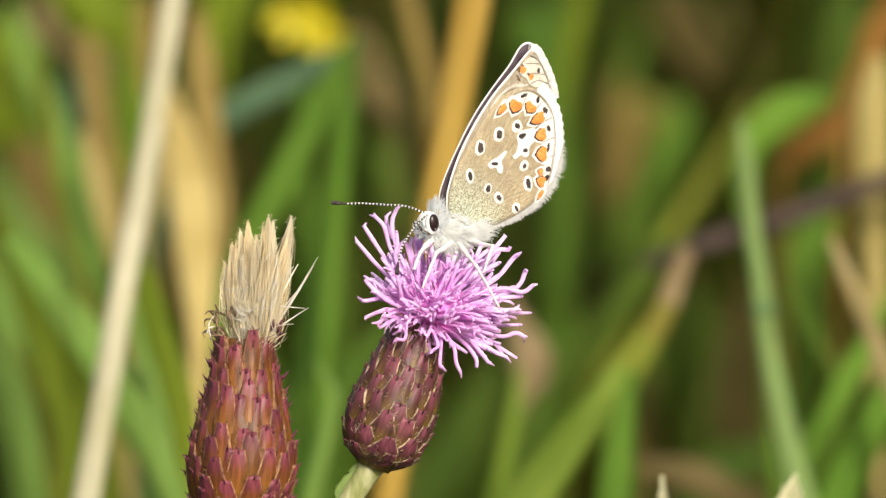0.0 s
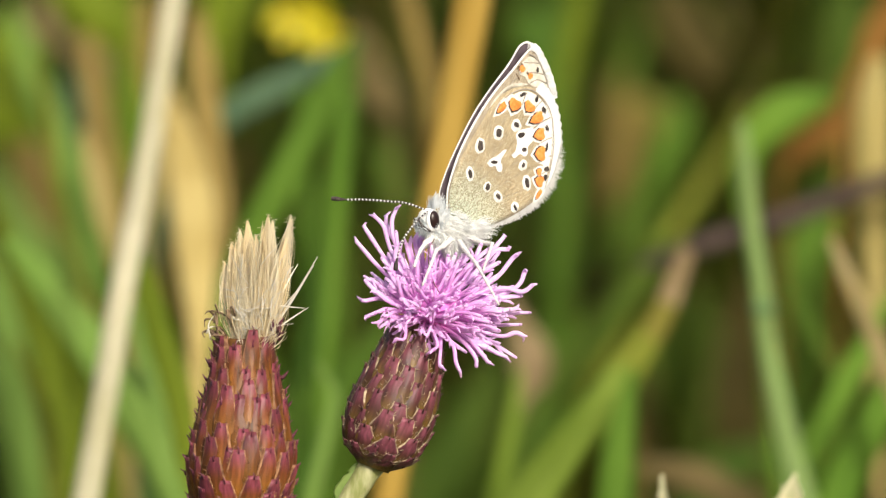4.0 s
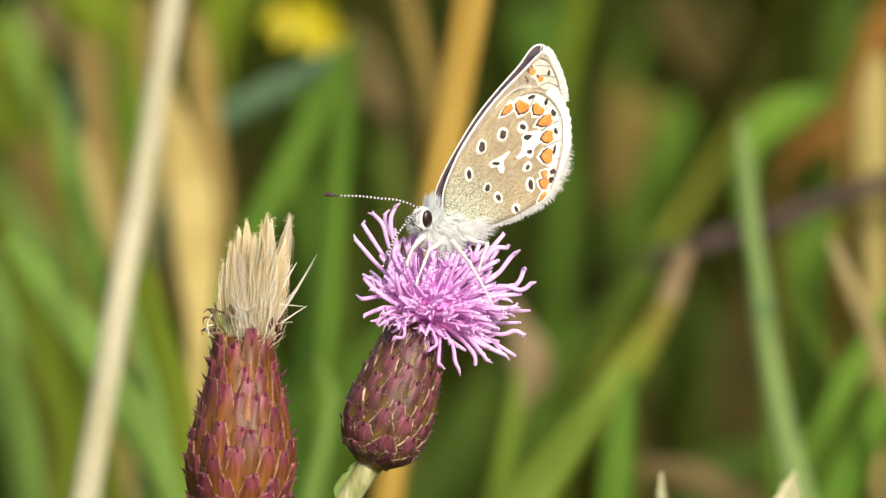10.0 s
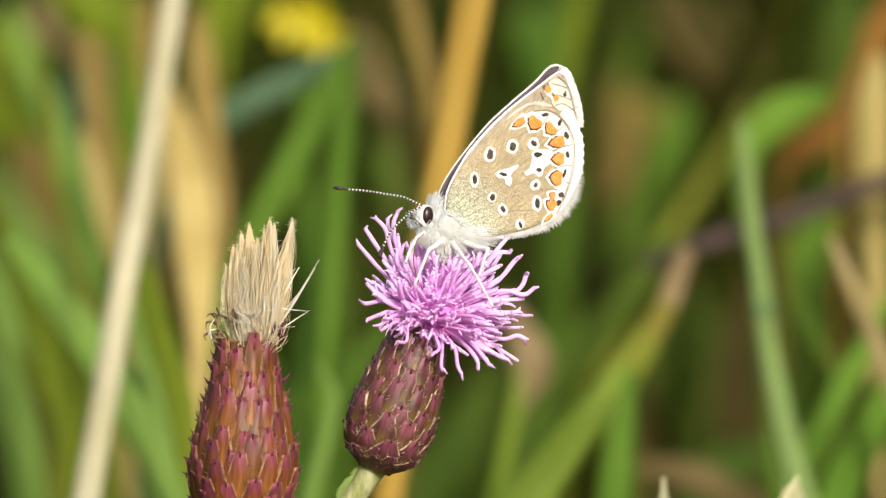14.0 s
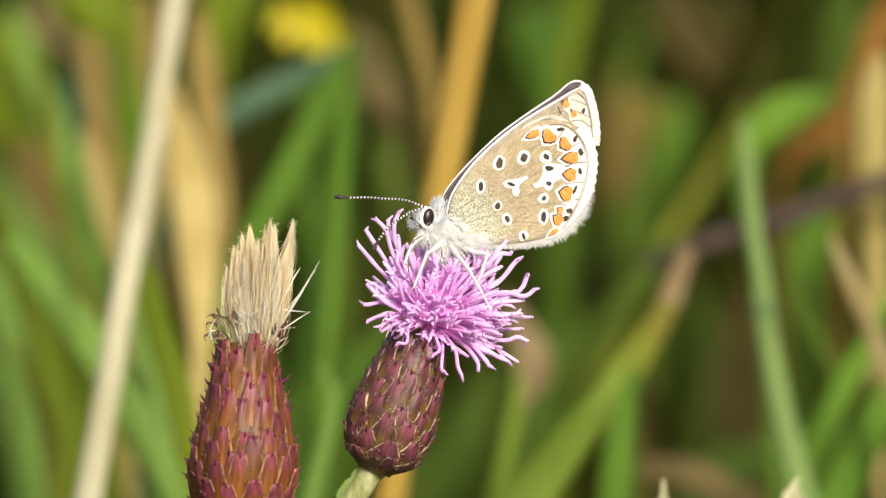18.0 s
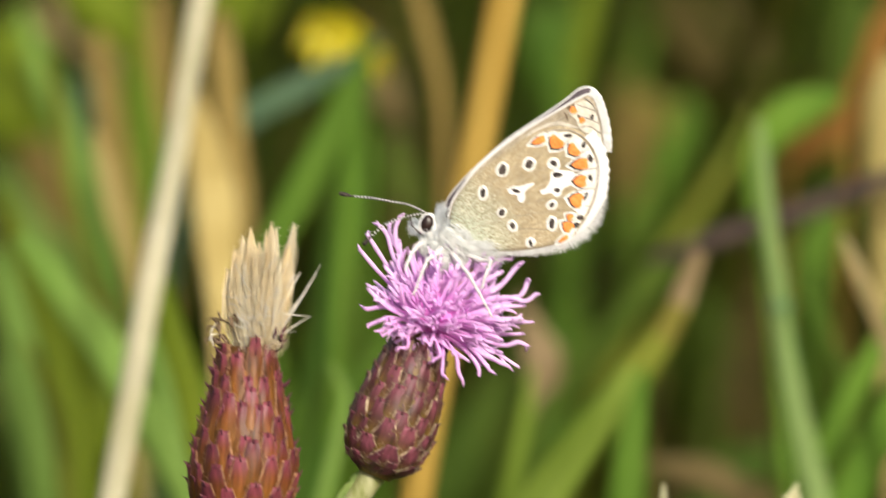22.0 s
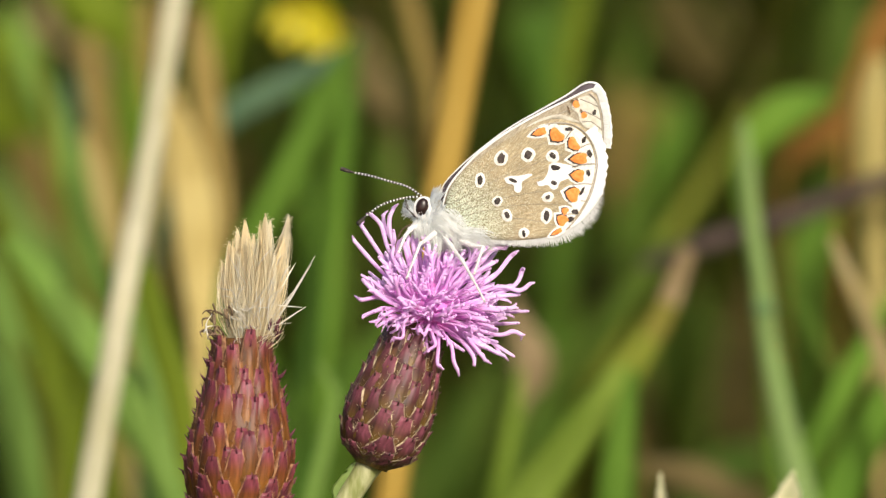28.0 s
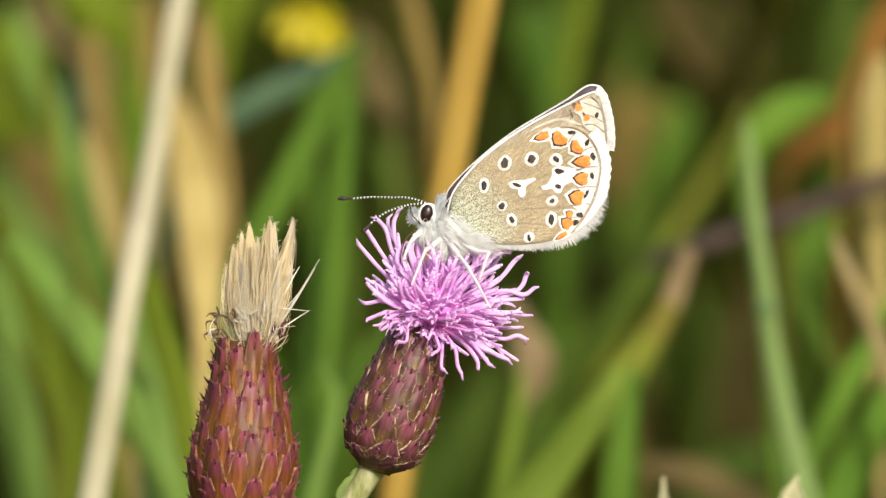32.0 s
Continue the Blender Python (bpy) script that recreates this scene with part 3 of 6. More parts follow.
        heart = [(-1.0, 0.05), (-0.35, 0.8), (0.5, 1.1), (1.0, 0.75), (0.9, 0.0), (0.95, -0.75), (0.45, -1.1), (-0.4, -0.75)]
        part("crescent", Shape().plate(patch([(x + a * u * c - b * w * q, z + a * u * q + b * w * c) for u, w in heart], 6.8), -0.5 * G, 0, 0.4 * G), ORANGE, nh)
    for x, z, a, b in [(216, 176,7,3.4),(243, 157,3.6,7),(253, 133,4.6,6.6),(251, 99,3.6,5.4),(241, 65,4.6,8),(228, 30,5.4,6.4),(220, 17,5,6)]:
        part("spot", Shape().plate(dot(x, z, a, b, -0.2, 6.4, wob=0.22), -0.4 * G), BLACK, nh)
    part("pale_patch", Shape().plate(patch([(234, 232),(250, 235),(264, 224),(272, 202),(276, 172),(270, 158),(260, 174),(246, 180),(236, 190),(232, 204),(222, 212),(224, 224)], 1.8), -0.3 * G), PALE_PATCH, nf, "pale tip of the forewing")
    part("pale_patch", Shape().plate(patch([(140, 178),(156, 189),(180, 199),(202, 202),(222, 196),(236, 188),(220, 192),(198, 195),(176, 192),(156, 184)], 1.8), -0.3 * G), PALE_PATCH, nf, "pale streak above the hindwing")
    for x, z, a, b, turn in [(223, 224,6.5,4.6,50),(230, 227,3.4,3,0),(239, 206,3,5,10),(216, 210,2,6,20)]:
        part("smudge", Shape().plate(dot(x, z, a, b, radians(turn), 2.4, wob=0.3), -0.3 * G), SCRAP, nf, "brown smudge")
    for x, z, a, b in [(250, 219,7,9),(261, 205,8,13)]:
        part("pale_patch", Shape().plate(dot(x, z, a, b, 0.3, 1.8, wob=0.16), -0.3 * G), PALE_PATCH, nf)
    for line, wide in [([(252, 239),(264, 227),(271, 205),(275, 177),(276, 161)], 1.5), ([(236, 229),(252, 223),(270, 215)], 1.1), ([(234, 209),(250, 205),(273, 193)], 1.1), ([(240, 189),(256, 189),(275, 175)], 1.1), ([(50, 113),(110, 155),(170, 189),(230, 217)], 0.9)]:
        c = curve([on_wing(x, z, 2.0) for x, z in line], 5)
        part("vein", Shape().sweep(c, wide * G, 0.3 * G, 4, 0), VEIN, nf)
    for x, z, a, b, turn in [(229, 220,5.6,7.4,20),(243, 201,5.4,6,10)]:
        part("crescent", Shape().plate(dot(x, z, a, b, radians(turn), 2.6), -0.4 * G), ORANGE, nf)
    part("spot", Shape().plate(dot(261, 206, 3.4, 5, 0, 2.6, wob=0.2), -0.4 * G), BLACK, nf)
    # veins
    for a, b in [((10, 33),(260, 105)),((12, 25),(256, 69)),((16, 17),(240, 39)),((10, 43),(260, 143)),((8, 55),(235, 173)),((22, 9),(210, 1))]:
        line = [on_wing(a[0] + (b[0] - a[0]) * t, a[1] + (b[1] - a[1]) * t + 14 * math.sin(t * 3.1), 4.9) for t in (0, .2, .4, .6, .8, 1)]
        part("vein", Shape().sweep(line, [0.4 * G] * 5 + [0.3 * G], 0.15 * G, 4, 0), WING_FORE, nh)
    for a, b in [((210, 158),(226, 177)),((228, 137),(255, 151)),((222, 109),(263, 115)),((222, 77),(258, 79)),((214, 47),(246, 49)),((204, 24),(232, 25))]:
        line = [on_wing(a[0] + (b[0] - a[0]) * t, a[1] + (b[1] - a[1]) * t + 2 * math.sin(t * 3.1), 6.2) for t in (0, .33, .67, 1)]
        part("vein", Shape().sweep(line, 1.0 * G, 0.3 * G, 4, 0), VEIN, nh)
    # body
    deep = 12.0
    s = Shape()
    turn = Euler((0, radians(20), 0)).to_matrix()
    s.ball(V(2, 5).to_3d().xzy * G + V(0, deep * G, 0), 30 * G, 24 * G, 34 * G, turn, 0)
    part("thorax", s, SKIN, ob, "grey thorax")
    s = fur(Shape(), V(0, 3).to_3d().xzy + V(0, deep - 8, 0), (28, 24, 36), 1000, (0.75, -0.15, -0.6), 20, 11, 0, None, 0.6)
    fur(s, V(42, -13).to_3d().xzy + V(0, deep - 8, 0), (34, 18, 20), 850, (0.9, -0.15, -0.35), 24, 12, 0, None, 0.6)
    fur(s, V(-18, 33).to_3d().xzy + V(0, deep - 4, 0), (12, 18, 26), 420, (0.35, -0.1, 0.75), 18, 13, 1, None, 0.6)
    fur(s, V(-18, -19).to_3d().xzy + V(0, deep - 14, 0), (14, 12, 16), 620, (-0.1, -0.3, -0.7), 16, 16, 0, None, 0.6)
    part("fur", s, [FUR, FUR_GREY], ob, "pale shaggy fur on thorax and belly")
    s = Shape()
    ab = [V(*p).to_3d().xzy + V(0, deep + 4, 0) for p in [(10, 0),(50, -10),(100, -13),(145, -3)]]
    c = curve([p * G for p in ab], 5)
    s.sweep(c, blend([24 * G, 26 * G, 22 * G, 8 * G], len(c)), None, 12, 0)
    part("abdomen", s, SKIN, ob, "pale grey abdomen")
    s = Shape()
    s.ball(V(-38, 31).to_3d().xzy * G + V(0, deep * G, 0), 20 * G, 22 * G, 25 * G, None, 0)
    head = part("head", s, SKIN, ob, "grey furred head")
    hs = fur(Shape(), V(-38, 29).to_3d().xzy + V(0, deep, 0), (19, 20, 24), 420, (-0.1, -0.1, -0.5), 11, 14, 1, None, 0.6)
    fur(hs, V(-40, 5).to_3d().xzy + V(0, deep - 6, 0), (18, 14, 12), 500, (0.0, -0.2, -0.8), 15, 18, 0, None, 0.6)
    fur(hs, V(-62, 33).to_3d().xzy + V(0, deep - 4, 0), (8, 8, 12), 160, (-0.3, -0.2, 0.1), 10, 15, 1)
    part("head_fur", hs, [FUR, FUR_GREY], head, "short white and grey hair")
    tilt = Euler((0, radians(14), 0)).to_matrix()
    part("eye_ring", Shape().ball(V(-43, 36).to_3d().xzy * G + V(0, (deep - 17) * G, 0), 14.6 * G, 6 * G, 20.0 * G, tilt, 0), WHITE, head, "white ring round the eye")
    part("eye", Shape().ball(V(-42, 37).to_3d().xzy * G + V(0, (deep - 20) * G, 0), 11.2 * G, 6.9 * G, 16.0 * G, tilt, 0, 24, 16), EYE, head, "glossy dark brown eye")
    for k in (-1, 1):
        pts = [V(*p).to_3d().xzy + V(0, deep - 8 + 6 * k, 0) for p in [(-52, 21),(-62, 27),(-69, 39),(-71, 51)]]
        s = Shape().sweep([p * G for p in curve(pts, 4)], blend([3.6 * G, 3.2 * G, 2.4 * G, 1.0 * G], 13), None, 7, 0)
        fur(s, pts[1], (4, 4, 7), 60, (-0.6, -0.1, 0.5), 9, 40 + k, 1, None, 0.6)
        part("palp", s, [BLACK, FUR_GREY], head, "bristly black-tipped palp")
    feelers = []
    feelers.append(antenna(ob, [V(*p).to_3d().xzy + V(0, q, 0) for p, q in [((-41, 55),10),((-73, 73),18),((-106, 82),24),((-144, 92),30),((-177, 98),34),((-203, 105),38)]], "banded black and white antenna"))
    feelers.append(antenna(ob, [V(*p).to_3d().xzy + V(0, q, 0) for p, q in [((-48, 55),-4),((-70, 51),-14),((-90, 44),-26),((-114, 32),-38),((-135, 13),-50),((-150, -5),-58)]], "banded black and white antenna, lowered"))
    legs = [leg(ob, [V(*p).to_3d().xzy + V(0, q, 0) for p, q in line], "white scaled leg") for line in [
        [((-20, -10),-10),((-33, -21),-34),((-45, -28),-60),((-54, -51),-90),((-69, -90),-112)],
        [((-4, -14),-10),((8, -31),-36),((29, -57),-78),((47, -88),-112),((69, -130),-138)],
        [((-52, 5),0),((-63, -3),-14),((-72, -15),-28),((-78, -29),-42),((-83, -45),-50)],
        [((26, -22),-8),((46, -31),-26),((66, -34),-44),((58, -57),-60),((50, -82),-72)]]]
    s = Shape().sweep([p * G for p in curve([V(*p).to_3d().xzy + V(0, -16, 0) for p in [(-60, 7),(-78, -5),(-89, -35),(-88, -65),(-78, -95)]], 5)], 1.1 * G, None, 6, 0)
    part("proboscis", s, TONGUE, head, "thin brown tongue")
    return ob, legs, feelers


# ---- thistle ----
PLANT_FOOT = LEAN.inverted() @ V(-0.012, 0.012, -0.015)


def on_plant(x, z, y=0.0):
    """A place on the plant from grid units right of and above the lens axis, y back."""
    return V(x * G, y * G, z * G) - PLANT_FOOT


def lathe(axis, sizes, n=20, mat=0):
    c = curve(axis, 6)
    return Shape().sweep(c, [x * G for x in blend(sizes, len(c))], None, n, mat)


def bract_on(parent, frame_m, place, wide, long, face, tip, lift, r, web):
    """One keeled scale that hugs the cup and narrows to a blunt neck: place(u, v, h) gives a point from across, along and height above the skin."""
    s = Shape()
    old = face == BRACT_OLD
    neck = 0.50 if old else 0.40
    rows = [(0.0, 0.90), (0.22, 1.0), (0.42, 1.0), (0.58, 0.92), (0.70, 0.75), (0.80, neck + 0.17), (0.90, neck + 0.03), (1.0, neck * 0.85)]
    if not old:
        rows = [(0.0, 0.92), (0.20, 1.0), (0.36, 1.0), (0.52, 0.86), (0.66, 0.67), (0.79, neck + 0.10), (0.90, neck), (1.0, neck * 0.9)]
    cols = [(-1.03, -9.0), (-1.0, 1.8), (-0.85, 2.2), (-0.60, 2.4), (-0.28, 3.6), (0.0, 4.3), (0.28, 3.6), (0.60, 2.4), (0.85, 2.2), (1.0, 1.8), (1.03, -9.0)]
    skew = r.uniform(-0.12, 0.12)
    flare = r.uniform(0.0, 4.0) if old else r.uniform(0.0, 1.5)
    for t, w in rows:
        for c, h in cols:
            u = (c * w + skew * t * t) * wide / 2
            dent = 1.2 * math.sin(9 * t + 4 * c + 30 * skew)
            s.v.append(place(u, t * long, lift * (0.15 + 0.85 * t) + h * (0.75 + 0.25 * w) + flare * t ** 4 + (dent if h > 1 else 0)))
    n = len(cols)
    for i in range(len(rows) - 1):
        for j in range(n - 1):
            s.f.append((i * n + j, i * n + j + 1, (i + 1) * n + j + 1, (i + 1) * n + j))
            s.m.append(1 if j in (0, 1, n - 3, n - 2) and i > 1 else 0)
    last = len(s.v) - n
    s.f.append(tuple(range(last, last + n)))
    s.m.append(2)
    k = skew * wide / 2
    top = lift + flare + 3
    s.sweep([place(k, long * 0.92, top), place(k, long * 1.0, top + 1.5), place(k + r.uniform(-3, 3), long + tip * r.uniform(0.3, 0.9), top + tip * r.uniform(0.5, 1.2))], [2.0 * G, 1.8 * G, 0.5 * G], None, 5, 2)
    for q in (-1, 1):
        for t, w in ((0.66, 0.84), (0.74, 0.72), (0.82, neck + 0.12), (0.90, neck), (0.97, neck), (1.0, neck * 0.6)):
            if r.random() < 0.45:
                continue
            b = (q * w + skew * t * t) * wide / 2
            out = r.uniform(1, 5)
            web.sweep([place(b - q, t * long, lift * 0.8 + 2), place(b + q * out * 0.7, t * long + r.uniform(1, 5), lift + r.uniform(2, 6)), place(b + q * out, t * long + r.uniform(2, 7), lift + r.uniform(1, 6))], [0.8 * G, 0.6 * G, 0.2 * G], None, 3, 0, close=False)
    back_m = frame_m.inverted()
    s.v = [back_m @ p for p in s.v]
    part("bract", s, [face, *((MARGIN, SPINE) if not old else (MARGIN_OLD, SPINE_OLD))], parent, at=frame_m)


def scale_coat(parent, low, high, profile, rings, face, seed, loose=0.012):
    """Overlapping rings of bracts on a bellied body whose axis runs from low to high: base, count, length, width, spine."""
    r = random.Random(seed)
    up = (high - low).normalized()
    length = (high - low).length / G
    across = up.cross(V(0, 1, 0)).normalized()
    behind = across.cross(up)

    def radius(t):
        x = min(max(t, 0.0), 1.0) * (len(profile) - 1)
        j = min(int(x), len(profile) - 2)
        return profile[j] + (profile[j + 1] - profile[j]) * (x - j)
    web = Shape()
    for k, (at, count, long, wide, tip) in enumerate(rings):
        for i in range(count):
            a = 2 * math.pi * (i + 0.5 * (k % 2)) / count + r.uniform(-0.03, 0.03) * (1 + 60 * loose)
            t0 = at + r.uniform(-loose, loose)
            reach = long * r.uniform(0.92 - 2 * loose, 1.08 + loose)
            broad = wide * r.uniform(0.92, 1.08)

            def place(u, v, h):
                t = t0 + v / length
                q = max(radius(t), 20.0)
                b = a + u / q
                return low + up * (t * length * G) + (across * math.cos(b) + behind * math.sin(b)) * ((radius(t) + h) * G)
            base, end = place(0, 0, 0), place(0, reach, 0)
            z = (end - base).normalized()
            out = across * math.cos(a) + behind * math.sin(a)
            y = (out - z * out.dot(z)).normalized()
            m = Matrix((y.cross(z), y, z)).transposed().to_4x4()
            m.translation = base
            m = m @ Matrix.Diagonal((1, 1, reach / 110, 1))
            bract_on(parent, m, place, broad, reach, face, tip * r.uniform(0.7, 1.2), r.uniform(3.5, 5.0 + 160 * loose), r, web)
    tagged(part("cobweb_hairs", web, MARGIN if face == BRACT else MARGIN_OLD, parent, "fine pale hairs along the bract edges"), kind="stuff")


def floret_mesh(name, length, bend, seed, mat):
    """A thin tube floret that widens a little and splits into narrow lobes about a rounded style."""
    r = random.Random(seed)
    s = Shape()
    pts = [V(bend * (t ** 2) * length + 2.5 * math.sin(t * 5 + seed), 2 * math.sin(t * 4 + 2 * seed), t * length) * G for t in (0, .15, .3, .45, .6, .75, .88, 1)]
    s.sweep(pts, [x * G for x in (2.1, 2.4, 2.9, 3.5, 4.1, 4.4, 4.1, 3.6)], [x * G for x in (2.0, 2.1, 2.3, 2.5, 2.7, 2.8, 2.6, 2.3)], 6, 0)
    tip, d = pts[-1], (pts[-1] - pts[-2]).normalized()
    s.sweep([tip, tip + d * 4 * G, tip + d * 6.5 * G], [3.6 * G, 3.0 * G, 1.5 * G], [2.3 * G, 2.0 * G, 1.0 * G], 6, 0)
    q = pts[5]
    for k in range(1 + seed % 3):
        a = k * 2.1 + r.uniform(0, 1)
        out = V(math.cos(a), math.sin(a), 0)
        l = r.uniform(0.7, 1.1) * 28
        s.sweep([q, q + (d * 0.45 * l + out * 5) * G, q + (d * 0.8 * l + out * 8) * G, q + (d * l + out * r.uniform(6, 16)) * G], [4.0 * G, 3.2 * G, 2.7 * G, 1.5 * G], [1.8 * G, 1.5 * G, 1.3 * G, 0.8 * G], 5, 0)
    return s.mesh(name, [mat])


def make_thistle():
    plant = new("thistle")
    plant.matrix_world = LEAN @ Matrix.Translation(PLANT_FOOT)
    tagged(plant, "thistle with a pink-violet flower head and a straw-tufted seed head", "thistle")
    # stems
    foot = V(0, 0, 0)
    fork = on_plant(-284, -1259, 60)
    s = Shape()
    c = curve([on_plant(-118, -373, 6), on_plant(-140, -405, 6), on_plant(-180, -479, 8), on_plant(-228, -639, 20), on_plant(-264, -909, 40), fork], 8)
    s.sweep(c, blend([25 * G, 22 * G, 21 * G, 22 * G, 24 * G, 28 * G], len(c)), None, 12, 0)
    stem = part("stem", s, STEM, plant, "pale woolly green flower stalk")
    for first in (2, 20):
        line = [c[i] + V(-(22 + 4 * math.sin((i - first) * 0.9)), -4, 0) * G for i in range(first, first + 14)]
        s = Shape().sweep(line, [x * G * (1 + 0.18 * math.sin(k * 2.1)) for k, x in enumerate((1, 5, 9, 12, 14, 14, 12, 13, 14, 13, 11, 8, 5, 1))], 1.4 * G, 8, 0, side=(1, 0.1, 0.5))
        part("stem_wing", s, LEAF, stem, "wavy green leaf wing along the stalk")
    s = Shape()
    c2 = curve([on_plant(-350, -499, 4), on_plant(-354, -559, 4), on_plant(-344, -759, 20), fork], 8)
    s.sweep(c2, blend([30 * G, 22 * G, 24 * G, 28 * G], len(c2)), None, 12, 0)
    part("stem", s, STEM, plant, "green stalk of the seed head")
    s = Shape()
    c3 = curve([fork + V(0, 0, 0.004), fork * 0.6 + V(0.004, 0.006, 0), fork * 0.3, foot], 6)
    s.sweep(c3, blend([34 * G, 44 * G, 52 * G, 60 * G], len(c3)), None, 12, 0)
    part("stem", s, STEM, plant, "main ribbed stem")

    # flower head
    low, high = on_plant(-123, -386), on_plant(-35, -125)
    profile = [24, 57, 67, 71, 71.5, 69.5, 65, 60, 54, 48, 44, 42]
    cup = part("flower_head", lathe([low + (high - low) * t / 11 for t in range(12)], [x - 6 for x in profile]), CORE, plant, "egg-shaped cup of overlapping purple-brown bracts")
    rings = [(0.0, 9, 22, 36, 2), (0.005, 11, 36, 52, 3), (0.045, 11, 54, 60, 4), (0.10, 11, 70, 62, 5), (0.175, 11, 82, 60, 5), (0.26, 11, 90, 56, 6), (0.35, 11, 97, 51, 6), (0.46, 11, 100, 46, 6), (0.58, 11, 98, 40, 6)]
    scale_coat(cup, low, high, profile, rings, BRACT, 3)
    axis = (high - low).normalized()
    heart = on_plant(-27, -123, -10)
    r = random.Random(21)
    kinds = [floret_mesh("floret", l, b, i, m) for m in (FLORET, FLORET_DEEP) for i, (l, b) in enumerate([(165, 0.05), (180, 0.10), (150, -0.08), (172, 0.14), (158, 0.03), (186, -0.12)])]
    lead = (axis + V(0.10, -0.55, 0)).normalized()
    reach = [158, 152, 142, 132, 96, 80, 84, 136, 158]
    bed = Shape().ball(V(0, 0, 0), 52 * G, 46 * G, 40 * G)
    part("floret_bed", bed, FLORET_DEEP, cup, "packed pink floret bases", at=Matrix.Translation(heart + axis * 22 * G))
    made = 0
    while made < 200:
        u = V(r.gauss(0, 1), r.gauss(0, 1), r.gauss(0, 1)).normalized()
        c = u.dot(lead)
        if c < -0.25 or (c < 0.0 and r.random() < 0.6):
            continue
        if u.y > 0.5 and r.random() < 0.5:
            continue
        q = u.to_track_quat("Z", "X").to_matrix().to_4x4()
        turn = (math.atan2(u.z, u.x) % (2 * math.pi)) / (math.pi / 4)
        far_end = reach[int(turn)] + (reach[int(turn) + 1] - reach[int(turn)]) * (turn % 1)
        size = far_end / 176 * r.uniform(0.78, 1.06) * (1 - 0.25 * max(0, -u.y))
        start = heart + u * 8 * G + V(r.uniform(-16, 16), r.uniform(-16, 16), r.uniform(-4, 8)) * G
        part("floret", kinds[r.randrange(6) + (6 if u.y < -0.45 else 0)], None, cup, at=Matrix.Translation(start) @ q @ pose(0, 0, 0, 0, 0, r.uniform(0, 360)) @ Matrix.Diagonal((1, 1, size, 1)))
        made += 1
    # outer florets that stand clear of the ball
    upper_side = [((-156, 17), (-116, -29), -20), ((-143, 45), (-104, -14), 10), ((-124, 63), (-89, -9), 0), ((-102, 63), (-79, 1), 20), ((-82, 77), (-81, 1), -12), ((-147, -90), (-94, -87), -30), ((-66, 13), (-50, -49), -16), ((-84, 3), (-56, -59), -30)]
    far_side = [((114, 27), (66, -29), 10), ((121, 1), (64, -35), -12), ((137, -7), (86, -59), -20), ((149, -37), (121, -74), -25), ((164, -62), (96, -71), -30), ((134, -105), (66, -107), -50), ((148, -156), (96, -154), -40), ((116, -193), (61, -164), -45)]
    hanging = [((-140, -121), (-94, -107), -40), ((32, -219), (16, -165), -60), ((0, -211), (-4, -155), -70), ((61, -211), (31, -159), -52), ((82, -203), (41, -157), -46), ((-85, -159), (-62, -129), -60), ((-116, -131), (-79, -111), -50), ((-20, -181), (-16, -149), -64)]
    crown = [((-46, 27), (-40, -39), -6), ((-32, 23), (-32, -39), -2), ((-56, 21), (-46, -39), -12), ((-20, 17), (-26, -49), -14), ((-28, 13), (-28, -49), -24), ((-8, 11), (-16, -49), 4), ((14, 3), (-6, -49), -10), ((-39, 9), (-34, -49), 24), ((36, 1), (6, -59), 14)]
    for tip, mid, y in (*upper_side, *far_side, *hanging, *crown):
        a, b, e = heart, on_plant(*mid, y), heart + (on_plant(*tip, y * 1.3) - heart) * 0.98
        hook = V(r.uniform(-11, 11), r.uniform(-8, 2), r.uniform(-12, 12)) * G
        line = curve([a + (b - a) * 0.2, b, b + (e - b) * 0.65 + hook, e], 5)
        s = Shape().sweep(line, blend([2.6 * G, 3.3 * G, 3.9 * G, 4.4 * G, 4.0 * G, 3.6 * G], len(line)), blend([2.2 * G, 2.6 * G, 2.8 * G, 3.0 * G, 2.8 * G, 2.4 * G], len(line)), 7, 0)
        d = (line[-1] - line[-2]).normalized()
        for k in range(2):
            o = V(r.uniform(-1, 1), r.uniform(-1, 1), r.uniform(-1, 1))
            s.sweep([line[-3], line[-1] + o * 2 * G, line[-1] + d * r.uniform(2, 7) * G + o * 9 * G], [3.4 * G, 3.0 * G, 1.4 * G], [1.8 * G, 1.6 * G, 0.9 * G], 5, 0)
        s.v = [p - heart for p in s.v]
        part("floret", s, FLORET, cup, at=Matrix.Translation(heart))

    # seed head
    low, high = on_plant(-360, -505), on_plant(-350, -159)
    profile = [34, 64, 78, 85, 87.5, 86, 82, 75, 67, 59, 52, 46, 42]
    cup = part("seed_head", lathe([low + (high - low) * t / 12 for t in range(13)], [x - 6 for x in profile]), CORE, plant, "long russet-purple cup of bracts, past flowering")
    r = random.Random(71)
    rings = [(-0.02, 12, 44, 48, 7), (0.00, 13, 74, 46, 8), (0.06, 14, 84, 44, 9), (0.13, 14, 92, 43, 9), (0.205, 14, 98, 42, 10), (0.285, 14, 102, 41, 10), (0.37, 13, 104, 40, 11), (0.455, 13, 108, 38, 11), (0.55, 12, 112, 35, 11), (0.655, 12, 108, 32, 11), (0.73, 10, 92, 30, 9)]
    scale_coat(cup, low, high, profile, rings, BRACT_OLD, 5, 0.035)
